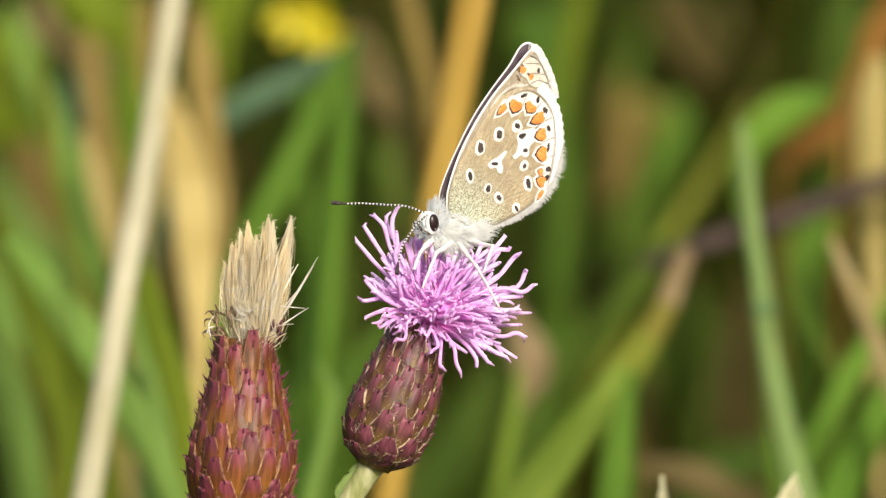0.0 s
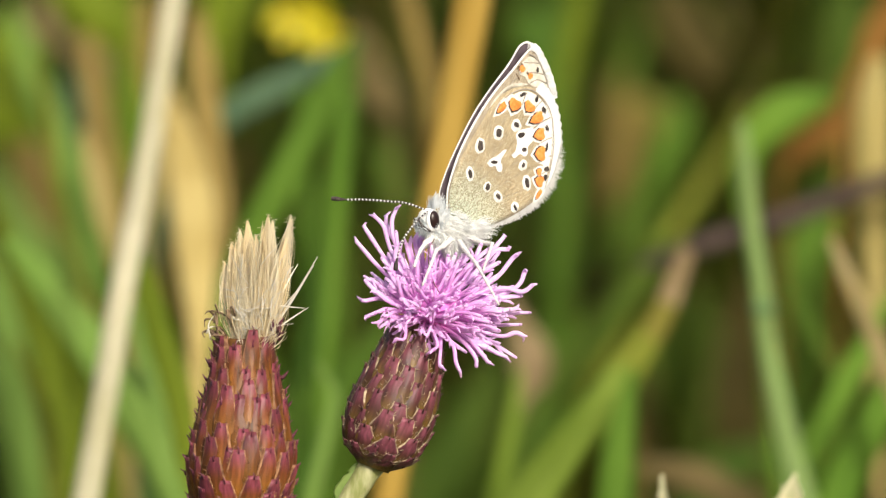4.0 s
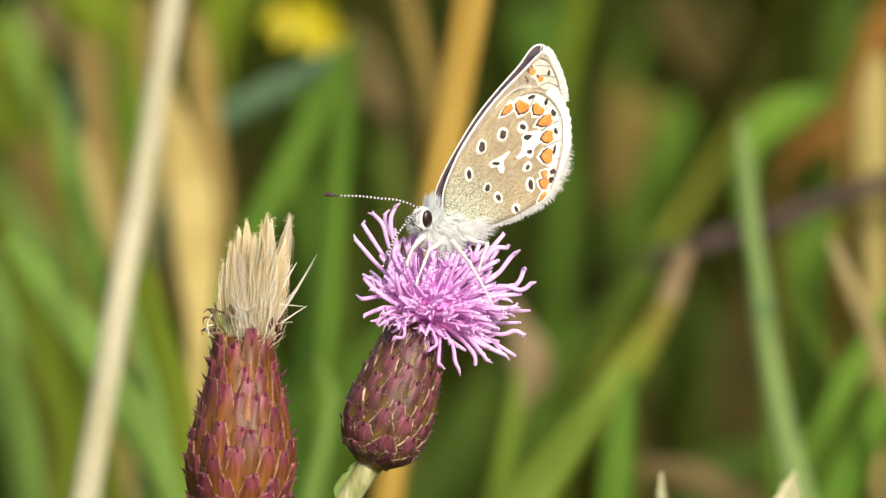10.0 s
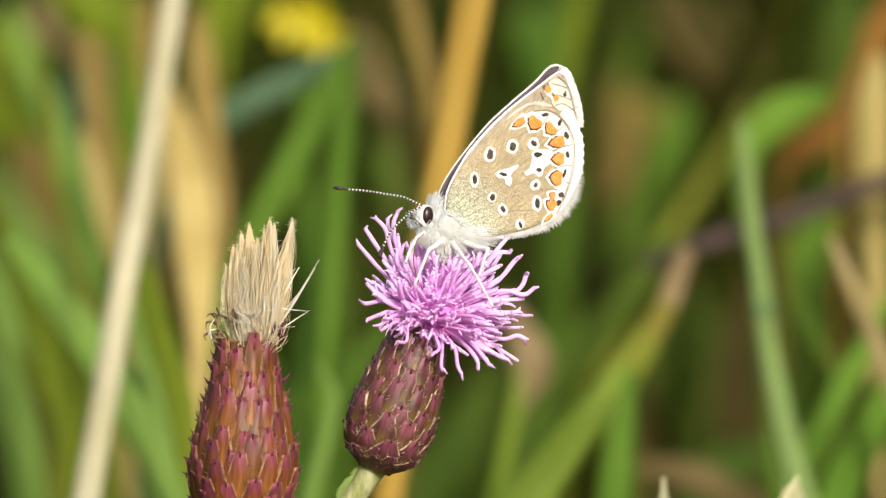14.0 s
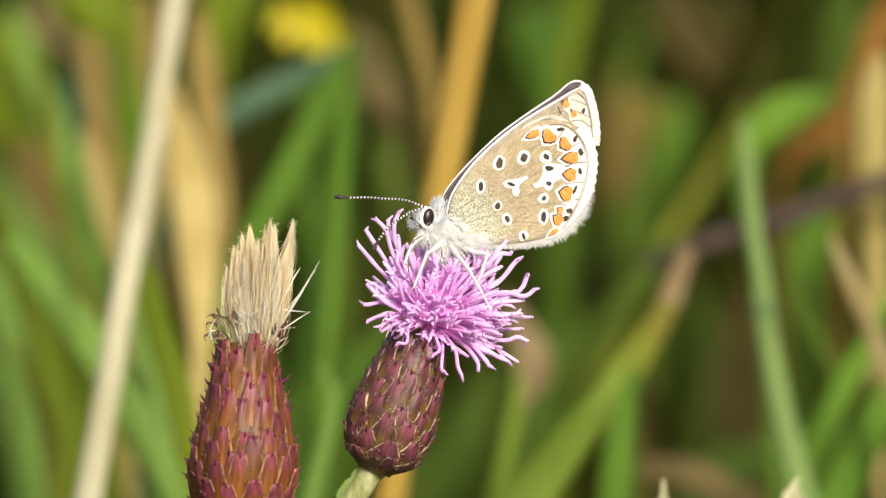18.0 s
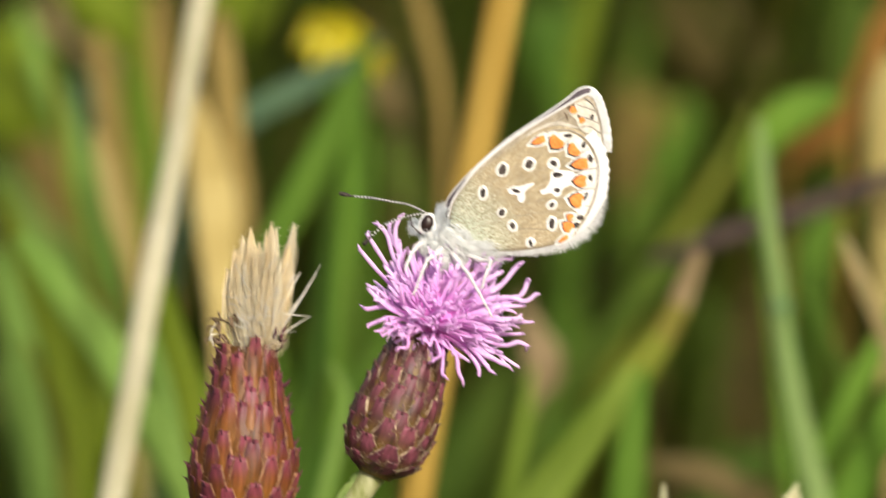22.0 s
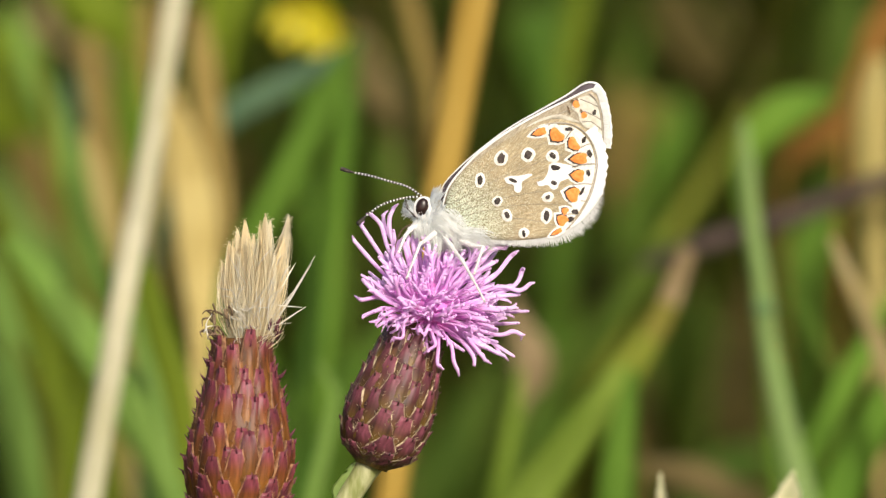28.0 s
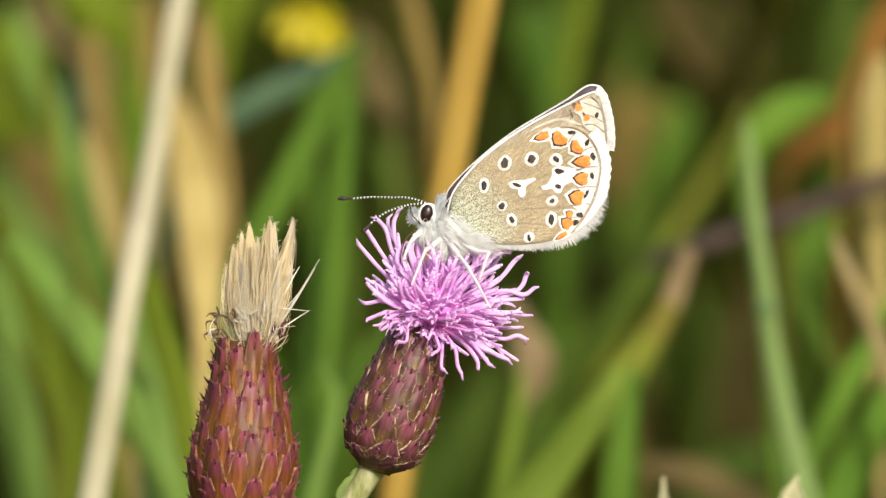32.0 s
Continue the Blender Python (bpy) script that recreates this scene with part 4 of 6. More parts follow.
    for k in range(18):
        p = on_plant(-390, -159, -24) + V(r.uniform(-12, 24), r.uniform(-20, 20), r.uniform(-22, 52)) * G
        d = V(r.uniform(-0.9, 0.3), r.uniform(-0.6, 0.2), r.uniform(0.0, 1)).normalized()
        o = V(r.uniform(-1, 1), r.uniform(-0.5, 0.3), r.uniform(-1, 1)) * 10 * G
        wide = r.uniform(0.5, 1.2)
        part("scrap", Shape().sweep(curve([p, p + d * 14 * G, p + d * 26 * G + o, p + d * 21 * G + o * 2], 4), [x * wide for x in blend([2.5 * G, 3.4 * G, 2.6 * G, 0.5 * G], 13)], 1.0 * G, 5, 0), SCRAP, cup, "withered brown scrap of bract")
    for k in range(7):
        p = on_plant(-296 + r.uniform(-14, 8), -158, -30) + V(0, r.uniform(-12, 16), r.uniform(-12, 22)) * G
        d = V(r.uniform(-0.2, 0.6), r.uniform(-0.5, 0.1), r.uniform(0.3, 1)).normalized()
        part("scrap", Shape().sweep(curve([p, p + d * 12 * G, p + d * 24 * G + V(r.uniform(-5, 5), 0, 0) * G], 4), blend([3.5 * G, 3.8 * G, 0.7 * G], 9), 1.2 * G, 5, 0), SPINE_OLD, cup, "curled purple tip of a bract")
    # claw-like spines that stand out along the flanks
    for a, b in [((-410, -204),(-421, -192)),((-414, -232),(-426, -221)),((-421, -262),(-433, -250)),((-429, -298),(-441, -284)),((-437, -338),(-450, -325)),((-442, -378),(-454, -364)),((-283, -224),(-273, -215)),((-277, -278),(-266, -268)),((-268, -330),(-257, -319))]:
        p, e = on_plant(*a, 6), on_plant(*b, 2)
        line = curve([p + (p - e) * 0.5, p + V(0, 0, -3) * G, (p + e) / 2 + V(0, 0, -2.5) * G, e], 4)
        part("spine", Shape().sweep(line, blend([4.2 * G, 3.8 * G, 2.4 * G, 0.5 * G], len(line)), None, 6, 0), SPINE_OLD, cup)
    r = random.Random(33)
    for tip, wide, y in [((-386, -24),14,10),((-373, 10),18,-6),((-345, 47),18,0),((-359, 33),17,12),((-309, 57),20,-8),((-301, 47),16,8),((-338, -4),24,-30),((-330, 22),15,6),((-366, 4),14,-14),((-318, 30),18,-20),((-269, 56),12,4),((-277, 16),17,-12),((-316, -6),20,-36),((-358, -26),20,-28),((-292, -24),20,-30)]:
        s = Shape()
        top = on_plant(*tip, y)
        root = on_plant(-338, -171, 0) + V((top - on_plant(-338, -171, 0)).x * 0.38, y * 0.6 * G, 0)
        lean_x = r.gauss(0, 3)
        core = curve([root + V(0, 4, -14) * G, root + (top - root) * 0.4 + V(lean_x, 2, 0) * G, root + (top - root) * 0.78 + V(lean_x * 0.7, 1, 0) * G, top - V(0, 0, 2) * G], 5)
        if y >= -12:
            s.sweep(core, [x * wide * G for x in blend([0.46, 0.62, 0.62, 0.46, 0.14], len(core))], [x * G for x in blend([6, 6, 4, 1], len(core))], 10, 0, side=(1, r.uniform(-0.3, 0.3), 0))
        for k in range(120):
            side_x, side_y = r.gauss(0, 1), r.gauss(0, 1)
            a = root + V(side_x * 5, side_y * 6, r.uniform(-16, 8)) * G
            u = r.uniform(-0.2, 1.6) if y < -12 else min(abs(r.gauss(0, 0.42)), 1.3)
            e = top + V(side_x * (0.8 + wide * 0.30 * abs(u)), side_y * (1 + 3 * u), -u * wide * 4.2) * G
            belly = V(side_x * wide * 0.30 + lean_x, side_y * 5 - 4, 0) * G
            line = curve([a, a + (e - a) * 0.38 + belly, a + (e - a) * 0.76 + belly * 0.7 + V(r.gauss(0, 2.4), r.gauss(0, 2), 0) * G, e, e + V(r.gauss(0, 4), r.gauss(0, 3), r.uniform(-1, 7)) * G], 3)
            w = r.choice((0.3, 0.38, 0.5, 0.65, 0.85))
            s.sweep(line, [x * w * G for x in blend([0.8, 1.1, 0.9, 0.5, 0.12], len(line))], [0.6 * w * G] * len(line), 3, 0, side=(1, r.uniform(-0.8, 0.8), 0), close=False)
        part("pappus_tuft", s, PAPPUS, cup, "matted straw-coloured bristle tuft")
    s = Shape()
    for k in range(84):
        up = r.gauss(8, 36)
        a = on_plant(-336, -119, -48) + V(r.uniform(-30, 34) * (1 + 0.005 * up), r.uniform(-6, 30), up) * G
        d = V(r.gauss(0, 0.7), r.uniform(-0.5, 0.1), r.gauss(0.4, 0.8)).normalized()
        l = r.choice((14, 20, 28, 38, 50))
        line = curve([a, a + d * l * 0.5 * G + V(r.uniform(-5, 5), -2, r.uniform(-5, 5)) * G, a + d * l * G + V(r.uniform(-9, 9), 0, r.uniform(-9, 9)) * G], 3)
        s.sweep(line, [x * G for x in blend([0.9, 0.9, 0.4], len(line))], None, 3, 0, close=False)
    part("loose_bristles", s, PAPPUS_WHITE, cup, "loose tangled white bristles")
    for a, b, e in [((-286, -119),(-254, -69),(-221, -14)),((-294, -134),(-264, -89),(-228, -29)),((-304, -149),(-269, -124),(-238, -104)),((-314, -94),(-284, -101),(-244, -105)),((-284, -79),(-269, -49),(-256, -27)),((-282, -59),(-272, -39),(-264, -31)),((-324, -159),(-294, -119),(-250, -64)),((-338, -149),(-326, -164),(-318, -175)),((-410, -161),(-414, -134),(-402, -114)),((-418, -149),(-412, -139),(-399, -137))]:
        line = curve([on_plant(*a, -20), on_plant(*b, -26), on_plant(*e, -22)], 6)
        part("bristle", Shape().sweep(line, blend([1.5 * G, 1.3 * G, 0.5 * G], len(line)), None, 5, 0), PAPPUS_WHITE, cup)

    # upper leaf tips with pale spiny edges, on short stalks
    for tip, left, right, y in [((412, -425),(402, -549),(432, -569),1300),((663, -421),(608, -515),(678, -545),1300)]:
        t, a, b = on_plant(*tip, y), on_plant(*left, y - 60), on_plant(*right, y + 60)
        m = (a + b) / 2
        line = curve([t, t + (m - t) * 0.35, t + (m - t) * 0.75, m + (m - t) * 0.5, m + (m - t) * 1.2 + V(0, 0.002, -0.004), m + V(-0.004, 0.006, -0.03), m + V(-0.012, 0.01, -0.07), m * 0.6 + V(-0.004, 0.006, -0.02), fork * 0.62], 5)
        w = (b - a).length / 2
        s = Shape().sweep(line, blend([0.5 * G, w * 0.55, w * 0.95, w * 1.1, w * 1.0, w * 0.7, w * 0.4, w * 0.2, w * 0.2], len(line)), 3 * G, 8, 0, side=(b - a))
        for k in range(5, 17, 4):
            d = (line[k + 1] - line[k]).normalized()
            for q in (-1, 1):
                o = (b - a).normalized() * q
                p = line[k] + o * blend([0.5 * G, w * 0.55, w * 0.95, w * 1.1, w * 1.0, w * 0.7, w * 0.4, w * 0.2, w * 0.2], len(line))[k] * 0.9
                s.sweep([p, p + o * 9 * G - d * 9 * G], [3 * G, 0.4 * G], None, 4, 0)
        part("leaf", s, LEAF_PALE, plant, "pale cream spiny-edged leaf")
    return plant


# ---- the growth behind ----
make_ground()
meadow("meadow_grass", FIELD_GREEN, 3600, 41, 0.30, 0.52, 0.0042, 0.50, "tall green meadow grass, dense and uneven")
meadow("broad_undergrowth", FIELD_GREEN, 900, 44, 0.28, 0.50, 0.0085, 0.55, "broad dark green leaves low in the meadow")
meadow("dry_grass", FIELD_DRY, 1500, 42, 0.30, 0.54, 0.0050, 0.50, "dry brown and straw grass among the green")
meadow("short_grass", FIELD_GREEN, 9000, 43, 0.08, 0.20, 0.0040, -2.0, "short green grass all over the ground", 3.2, 0.1)
meadow("outer_meadow", FIELD_GREEN, 9000, 45, 0.16, 0.48, 0.010, 0.0, "tall green meadow grass all around, thinning outwards", around=7.0)
meadow("outer_dry_grass", FIELD_DRY, 4000, 46, 0.16, 0.50, 0.008, 0.0, "dry straw-brown grass scattered through the meadow", around=7.0)

# stalks and blades that stand out, from the nearest back
grass_blade([(0.00352, 0.15261, 0.45166), (0.00088, 0.15003, 0.43702), (-0.00149, 0.14773, 0.42401), (-0.00363, 0.14544, 0.41099), (-0.00551, 0.14333, 0.39906)], [0.00385, 0.00363, 0.00352, 0.00341, 0.00319], OCHRE, "golden dry grass stalk behind the flower", 0.6, piece="stalk", sway=0.9)
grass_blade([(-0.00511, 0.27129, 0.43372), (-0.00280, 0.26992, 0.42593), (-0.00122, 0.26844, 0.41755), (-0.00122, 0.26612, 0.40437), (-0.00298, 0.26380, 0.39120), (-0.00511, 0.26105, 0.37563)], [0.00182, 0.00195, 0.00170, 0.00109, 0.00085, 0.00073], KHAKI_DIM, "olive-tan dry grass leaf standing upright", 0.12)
grass_blade([(-0.00862, 0.25006, 0.42845), (-0.01311, 0.24959, 0.42580), (-0.01819, 0.24912, 0.42315), (-0.02298, 0.24865, 0.42050), (-0.02717, 0.24788, 0.41608), (-0.03076, 0.24600, 0.40547), (-0.03196, 0.24351, 0.39132), (-0.03226, 0.24143, 0.37953)], [0.00048, 0.00215, 0.00311, 0.00323, 0.00239, 0.00144, 0.00120, 0.00120], TEAL, "arching blue-green grass blade in the meadow", 0.12, sway=0.7)
grass_blade([(-0.01031, 0.21034, 0.43356), (-0.01193, 0.20964, 0.42957), (-0.01443, 0.20873, 0.42443), (-0.01790, 0.20757, 0.41787), (-0.02109, 0.20642, 0.41131), (-0.02456, 0.20481, 0.40218), (-0.02746, 0.20320, 0.39305), (-0.02891, 0.20219, 0.38735)], [0.00081, 0.00255, 0.00348, 0.00359, 0.00324, 0.00290, 0.00255, 0.00232], GRASS, "bright green grass blade leaning over", 0.12, sway=0.7)
grass_blade([(-0.00944, 0.24028, 0.43060), (-0.01021, 0.23894, 0.42300), (-0.01140, 0.23750, 0.41481), (-0.01271, 0.23616, 0.40721), (-0.01419, 0.23461, 0.39844), (-0.01627, 0.23265, 0.38733), (-0.01686, 0.23162, 0.38149)], [0.00119, 0.00285, 0.00321, 0.00330, 0.00240, 0.00180, 0.00150], MID, "single green grass blade in the meadow", 0.12)
grass_blade([(-0.00507, 0.25480, 0.39778), (-0.00869, 0.25397, 0.39303), (-0.01201, 0.25302, 0.38768), (-0.01442, 0.25197, 0.38174), (-0.01532, 0.25124, 0.37758)], [0.00121, 0.00302, 0.00350, 0.00362, 0.00362], MID, "broad green grass blade beside the thistle", 0.12)
stalk = grass_blade([(0.02983, 0.17948, 0.43132), (0.03028, 0.17865, 0.42659), (0.03085, 0.17767, 0.42102), (0.03170, 0.17669, 0.41546), (0.03234, 0.17571, 0.40990), (0.03339, 0.17472, 0.40433), (0.03467, 0.17374, 0.39877), (0.03596, 0.17276, 0.39320)], [0.00085, 0.00172, 0.00190, 0.00205, 0.00222, 0.00240, 0.00270, 0.00310], SAGE, "upright green grass stalk with a pale joint", 0.7, piece="stalk", sway=0.5)
foot = stalk.location.copy()
part("joint", Shape().ball(Vector((0.03198, 0.17625, 0.41296)) - foot, 0.00127, 0.00127, 0.00096), PALE_JOINT, stalk, "pale bluish joint")
grass_blade([(0.02496, 0.29556, 0.39858), (0.02154, 0.29480, 0.39429), (0.01780, 0.29399, 0.38969), (0.01251, 0.29286, 0.38326), (0.00909, 0.29194, 0.37804), (0.00598, 0.29048, 0.36977)], [0.00149, 0.00311, 0.00361, 0.00386, 0.00411, 0.00411], DEEP, "long dull green grass blade leaning over", 0.12)
grass_blade([(0.02054, 0.23605, 0.40663), (0.02410, 0.23624, 0.40768), (0.02796, 0.23647, 0.40897), (0.03539, 0.23688, 0.41131), (0.04132, 0.23727, 0.41353), (0.04655, 0.23758, 0.41528), (0.05438, 0.23807, 0.41803)], [0.00083, 0.00178, 0.00226, 0.00237, 0.00226, 0.00214, 0.00202], BARK, "dark purple-brown bramble stem", 0.9, name="bramble", piece="twig")
grass_blade([(0.02473, 0.18712, 0.41706), (0.02342, 0.18653, 0.41370), (0.02188, 0.18589, 0.41005), (0.01903, 0.18510, 0.40556), (0.01516, 0.18420, 0.40051), (0.00974, 0.18297, 0.39350), (0.00832, 0.18257, 0.39125)], [0.00148, 0.00228, 0.00262, 0.00330, 0.00410, 0.00467, 0.00479], DULL, "yellow-green grass blade with a withered brown tip", 0.12, tip=[(0.085, MAUVE), (0.13, OLIVE_TIP), (0.17, OLIVE)])
grass_blade([(0.03843, 0.16762, 0.42164), (0.03966, 0.16714, 0.41888), (0.04134, 0.16645, 0.41502), (0.04347, 0.16558, 0.41005), (0.04571, 0.16451, 0.40398), (0.04795, 0.16295, 0.39516)], [0.00067, 0.00146, 0.00179, 0.00190, 0.00179, 0.00168], BUFF, "thin mauve-tan dry grass blade", 0.12)
grass_blade([(0.04573, 0.19617, 0.41080), (0.04332, 0.19533, 0.40599), (0.04056, 0.19448, 0.40118), (0.03804, 0.19348, 0.39552), (0.03597, 0.19238, 0.38930)], [0.00103, 0.00230, 0.00299, 0.00322, 0.00310], GRASS, "single green grass blade in the meadow", 0.12)
grass_blade([(0.04836, 0.17610, 0.41212), (0.04554, 0.17512, 0.40656), (0.04328, 0.17433, 0.40211), (0.04045, 0.17335, 0.39654), (0.03904, 0.17276, 0.39320)], [0.00169, 0.00305, 0.00384, 0.00418, 0.00418], GRASS, "broad green grass blade in the meadow", 0.12)
grass_blade([(-0.04392, 0.18240, 0.41905), (-0.04108, 0.18181, 0.41570), (-0.03824, 0.18116, 0.41206), (-0.03540, 0.18052, 0.40843), (-0.03030, 0.17910, 0.40033), (-0.02718, 0.17796, 0.39390), (-0.02633, 0.17767, 0.39223)], [0.00113, 0.00295, 0.00374, 0.00409, 0.00420, 0.00397, 0.00397], FRESH, "long green grass blade leaning over", 0.12)
grass_blade([(-0.04406, 0.27895, 0.41955), (-0.04253, 0.27831, 0.41592), (-0.04039, 0.27735, 0.41049), (-0.03824, 0.27650, 0.40566), (-0.03610, 0.27565, 0.40084), (-0.03426, 0.27448, 0.39420), (-0.03273, 0.27278, 0.38454), (-0.03211, 0.27086, 0.37368)], [0.00098, 0.00245, 0.00282, 0.00282, 0.00257, 0.00208, 0.00172, 0.00159], FRESH, "single green grass blade in the meadow", 0.12)
grass_blade([(-0.03033, 0.15777, 0.42336), (-0.02921, 0.15700, 0.41899), (-0.02788, 0.15613, 0.41407), (-0.02622, 0.15522, 0.40887), (-0.02510, 0.15411, 0.40258), (-0.02466, 0.15314, 0.39711)], [0.00078, 0.00244, 0.00289, 0.00300, 0.00255, 0.00222], LIME, "slender yellow-green grass blade in meadow", 0.12)
grass_blade([(-0.03946, 0.29956, 0.42126), (-0.03853, 0.29859, 0.41574), (-0.03747, 0.29740, 0.40900), (-0.03604, 0.29610, 0.40164), (-0.03511, 0.29459, 0.39306), (-0.03448, 0.29048, 0.36977)], [0.00162, 0.00286, 0.00286, 0.00286, 0.00224, 0.00187], TAN, "tan dry grass stalk among green", 0.3, piece="stalk")
grass_blade([(-0.03713, 0.37860, 0.40881), (-0.03674, 0.37757, 0.40295), (-0.03608, 0.37630, 0.39579), (-0.03528, 0.37447, 0.38538), (-0.03462, 0.36896, 0.35415)], [0.00159, 0.00370, 0.00357, 0.00238, 0.00159], GRASS, "bright green grass blade in the meadow", 0.12)
grass_blade([(0.02027, 0.25208, 0.38233), (0.02359, 0.25195, 0.38162), (0.02751, 0.25177, 0.38055), (0.03173, 0.25135, 0.37818), (0.03354, 0.25082, 0.37520)], [0.00060, 0.00265, 0.00398, 0.00362, 0.00241], TAN_RED, "withered brown leaf low in the grass", 0.12)
grass_blade([(-0.04518, 0.39975, 0.41361), (-0.04250, 0.39906, 0.40965), (-0.03948, 0.39859, 0.40701), (-0.03747, 0.39789, 0.40305), (-0.03647, 0.39556, 0.38985), (-0.03613, 0.38858, 0.35024)], [0.00469, 0.00938, 0.00871, 0.00402, 0.00094, 0.00067], LIME, "broad yellow-green leaf in the meadow", 0.12)
grass_blade([(-0.05602, 0.41705, 0.39655), (-0.05262, 0.41670, 0.39454), (-0.04956, 0.41629, 0.39220), (-0.04786, 0.41552, 0.38785), (-0.04684, 0.41292, 0.37312), (-0.04650, 0.40820, 0.34633)], [0.00748, 0.01088, 0.00884, 0.00340, 0.00095, 0.00068], LIME, "broad yellow-green leaf in the meadow", 0.12)
grass_blade([(-0.05534, 0.41812, 0.40258), (-0.05194, 0.41765, 0.39990), (-0.04990, 0.41717, 0.39722), (-0.04922, 0.41576, 0.38919)], [0.00408, 0.00748, 0.00544, 0.00082], LIME, "broad yellow-green leaf in the meadow", 0.12)
grass_blade([(-0.02388, 0.44896, 0.40474), (-0.02631, 0.44836, 0.40133), (-0.02770, 0.44776, 0.39791), (-0.02770, 0.44679, 0.39244), (-0.02735, 0.44366, 0.37466)], [0.00625, 0.00833, 0.00625, 0.00139, 0.00083], LIME, "broad yellow-green leaf in the meadow", 0.12)
grass_blade([(-0.04987, 0.39615, 0.39315), (-0.04820, 0.39545, 0.38919), (-0.04719, 0.39463, 0.38457), (-0.04652, 0.39382, 0.37995), (-0.04619, 0.39091, 0.36344)], [0.00335, 0.00603, 0.00603, 0.00268, 0.00094], KHAKI_DIM, "withered brown leaf low in the grass", 0.12)
grass_blade([(-0.04922, 0.41859, 0.40526), (-0.04616, 0.41829, 0.40358), (-0.04311, 0.41794, 0.40157), (-0.04141, 0.41729, 0.39789), (-0.04073, 0.41410, 0.37981)], [0.00340, 0.00544, 0.00544, 0.00136, 0.00082], MAUVE, "withered mauve-brown leaf on a thin stalk", 0.12)
grass_blade([(0.01642, 0.34042, 0.42262), (0.01514, 0.33941, 0.41693), (0.01418, 0.33852, 0.41187), (0.01386, 0.33696, 0.40303), (0.01386, 0.33306, 0.38091)], [0.00192, 0.00282, 0.00231, 0.00032, 0.00026], LIME, "slender yellow-green grass blade in meadow", 0.12)
grass_blade([(0.01049, 0.49778, 0.39366), (0.01228, 0.49703, 0.38942), (0.01336, 0.49616, 0.38447), (0.01479, 0.49479, 0.37669), (0.01551, 0.49042, 0.35193)], [0.00359, 0.00790, 0.00646, 0.00101, 0.00036], MID, "broad green leaf deep in the meadow", 0.12)
grass_blade([(0.02838, 0.45630, 0.38878), (0.02908, 0.45557, 0.38465), (0.02698, 0.45484, 0.38052), (0.02559, 0.45375, 0.37432), (0.02489, 0.44987, 0.35229)], [0.00210, 0.00419, 0.00419, 0.00112, 0.00035], GRASS, "broad green leaf deep in the meadow", 0.12)
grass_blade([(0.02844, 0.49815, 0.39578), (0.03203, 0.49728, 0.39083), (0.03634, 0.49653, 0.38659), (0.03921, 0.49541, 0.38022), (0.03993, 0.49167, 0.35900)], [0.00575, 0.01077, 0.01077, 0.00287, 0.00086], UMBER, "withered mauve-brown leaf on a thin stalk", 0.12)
grass_blade([(0.04665, 0.39522, 0.38787), (0.04464, 0.39440, 0.38325), (0.04263, 0.39382, 0.37995), (0.04196, 0.39207, 0.37004)], [0.00201, 0.00536, 0.00469, 0.00107], MID, "broad green leaf deep in the meadow", 0.12)
grass_blade([(0.03075, 0.43237, 0.36823), (0.03213, 0.43141, 0.36280), (0.03144, 0.43045, 0.35737), (0.03110, 0.42782, 0.34243)], [0.00138, 0.00345, 0.00276, 0.00138], DEEP, "broad green leaf deep in the meadow", 0.12)
grass_blade([(0.03984, 0.40938, 0.35303), (0.03576, 0.40914, 0.35169), (0.03236, 0.40867, 0.34901), (0.03100, 0.40796, 0.34500)], [0.00136, 0.00476, 0.00612, 0.00612], MID, "broad green leaf low in the meadow", 0.12)
grass_blade([(-0.04845, 0.35319, 0.37986), (-0.04649, 0.35217, 0.37408), (-0.04487, 0.35115, 0.36831), (-0.04389, 0.34934, 0.35805)], [0.00195, 0.00521, 0.00586, 0.00521], FRESH, "broad green leaf low in the meadow", 0.12)
grass_blade([(-0.03811, 0.33262, 0.37839), (-0.03907, 0.33150, 0.37207), (-0.03971, 0.33061, 0.36701), (-0.04004, 0.32972, 0.36196)], [0.00128, 0.00385, 0.00423, 0.00385], FRESH, "single green grass blade in the meadow", 0.12)
grass_blade([(-0.05158, 0.33262, 0.37839), (-0.04902, 0.33150, 0.37207), (-0.04709, 0.33050, 0.36638), (-0.04645, 0.32972, 0.36196)], [0.00257, 0.00449, 0.00513, 0.00449], FRESH, "single green grass blade in the meadow", 0.12)
grass_blade([(-0.02435, 0.35386, 0.38370), (-0.02175, 0.35228, 0.37473), (-0.01980, 0.35070, 0.36575), (-0.01914, 0.34934, 0.35805)], [0.00130, 0.00391, 0.00456, 0.00391], GRASS, "single green grass blade in the meadow", 0.12)
grass_blade([(-0.04541, 0.30443, 0.39129), (-0.04228, 0.30312, 0.38388), (-0.03914, 0.30182, 0.37646), (-0.03663, 0.30029, 0.36782)], [0.00100, 0.00376, 0.00439, 0.00414], LIME, "slender yellow-green grass blade in meadow", 0.12)
grass_blade([(-0.05067, 0.29545, 0.39797), (-0.04818, 0.29416, 0.39061), (-0.04631, 0.29286, 0.38326), (-0.04506, 0.29048, 0.36977)], [0.00187, 0.00436, 0.00498, 0.00436], FRESH, "single green grass blade in the meadow", 0.12)
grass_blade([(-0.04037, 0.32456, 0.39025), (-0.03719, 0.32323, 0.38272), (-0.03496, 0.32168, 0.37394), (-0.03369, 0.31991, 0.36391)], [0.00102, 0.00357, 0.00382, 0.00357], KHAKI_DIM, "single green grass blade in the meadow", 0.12)
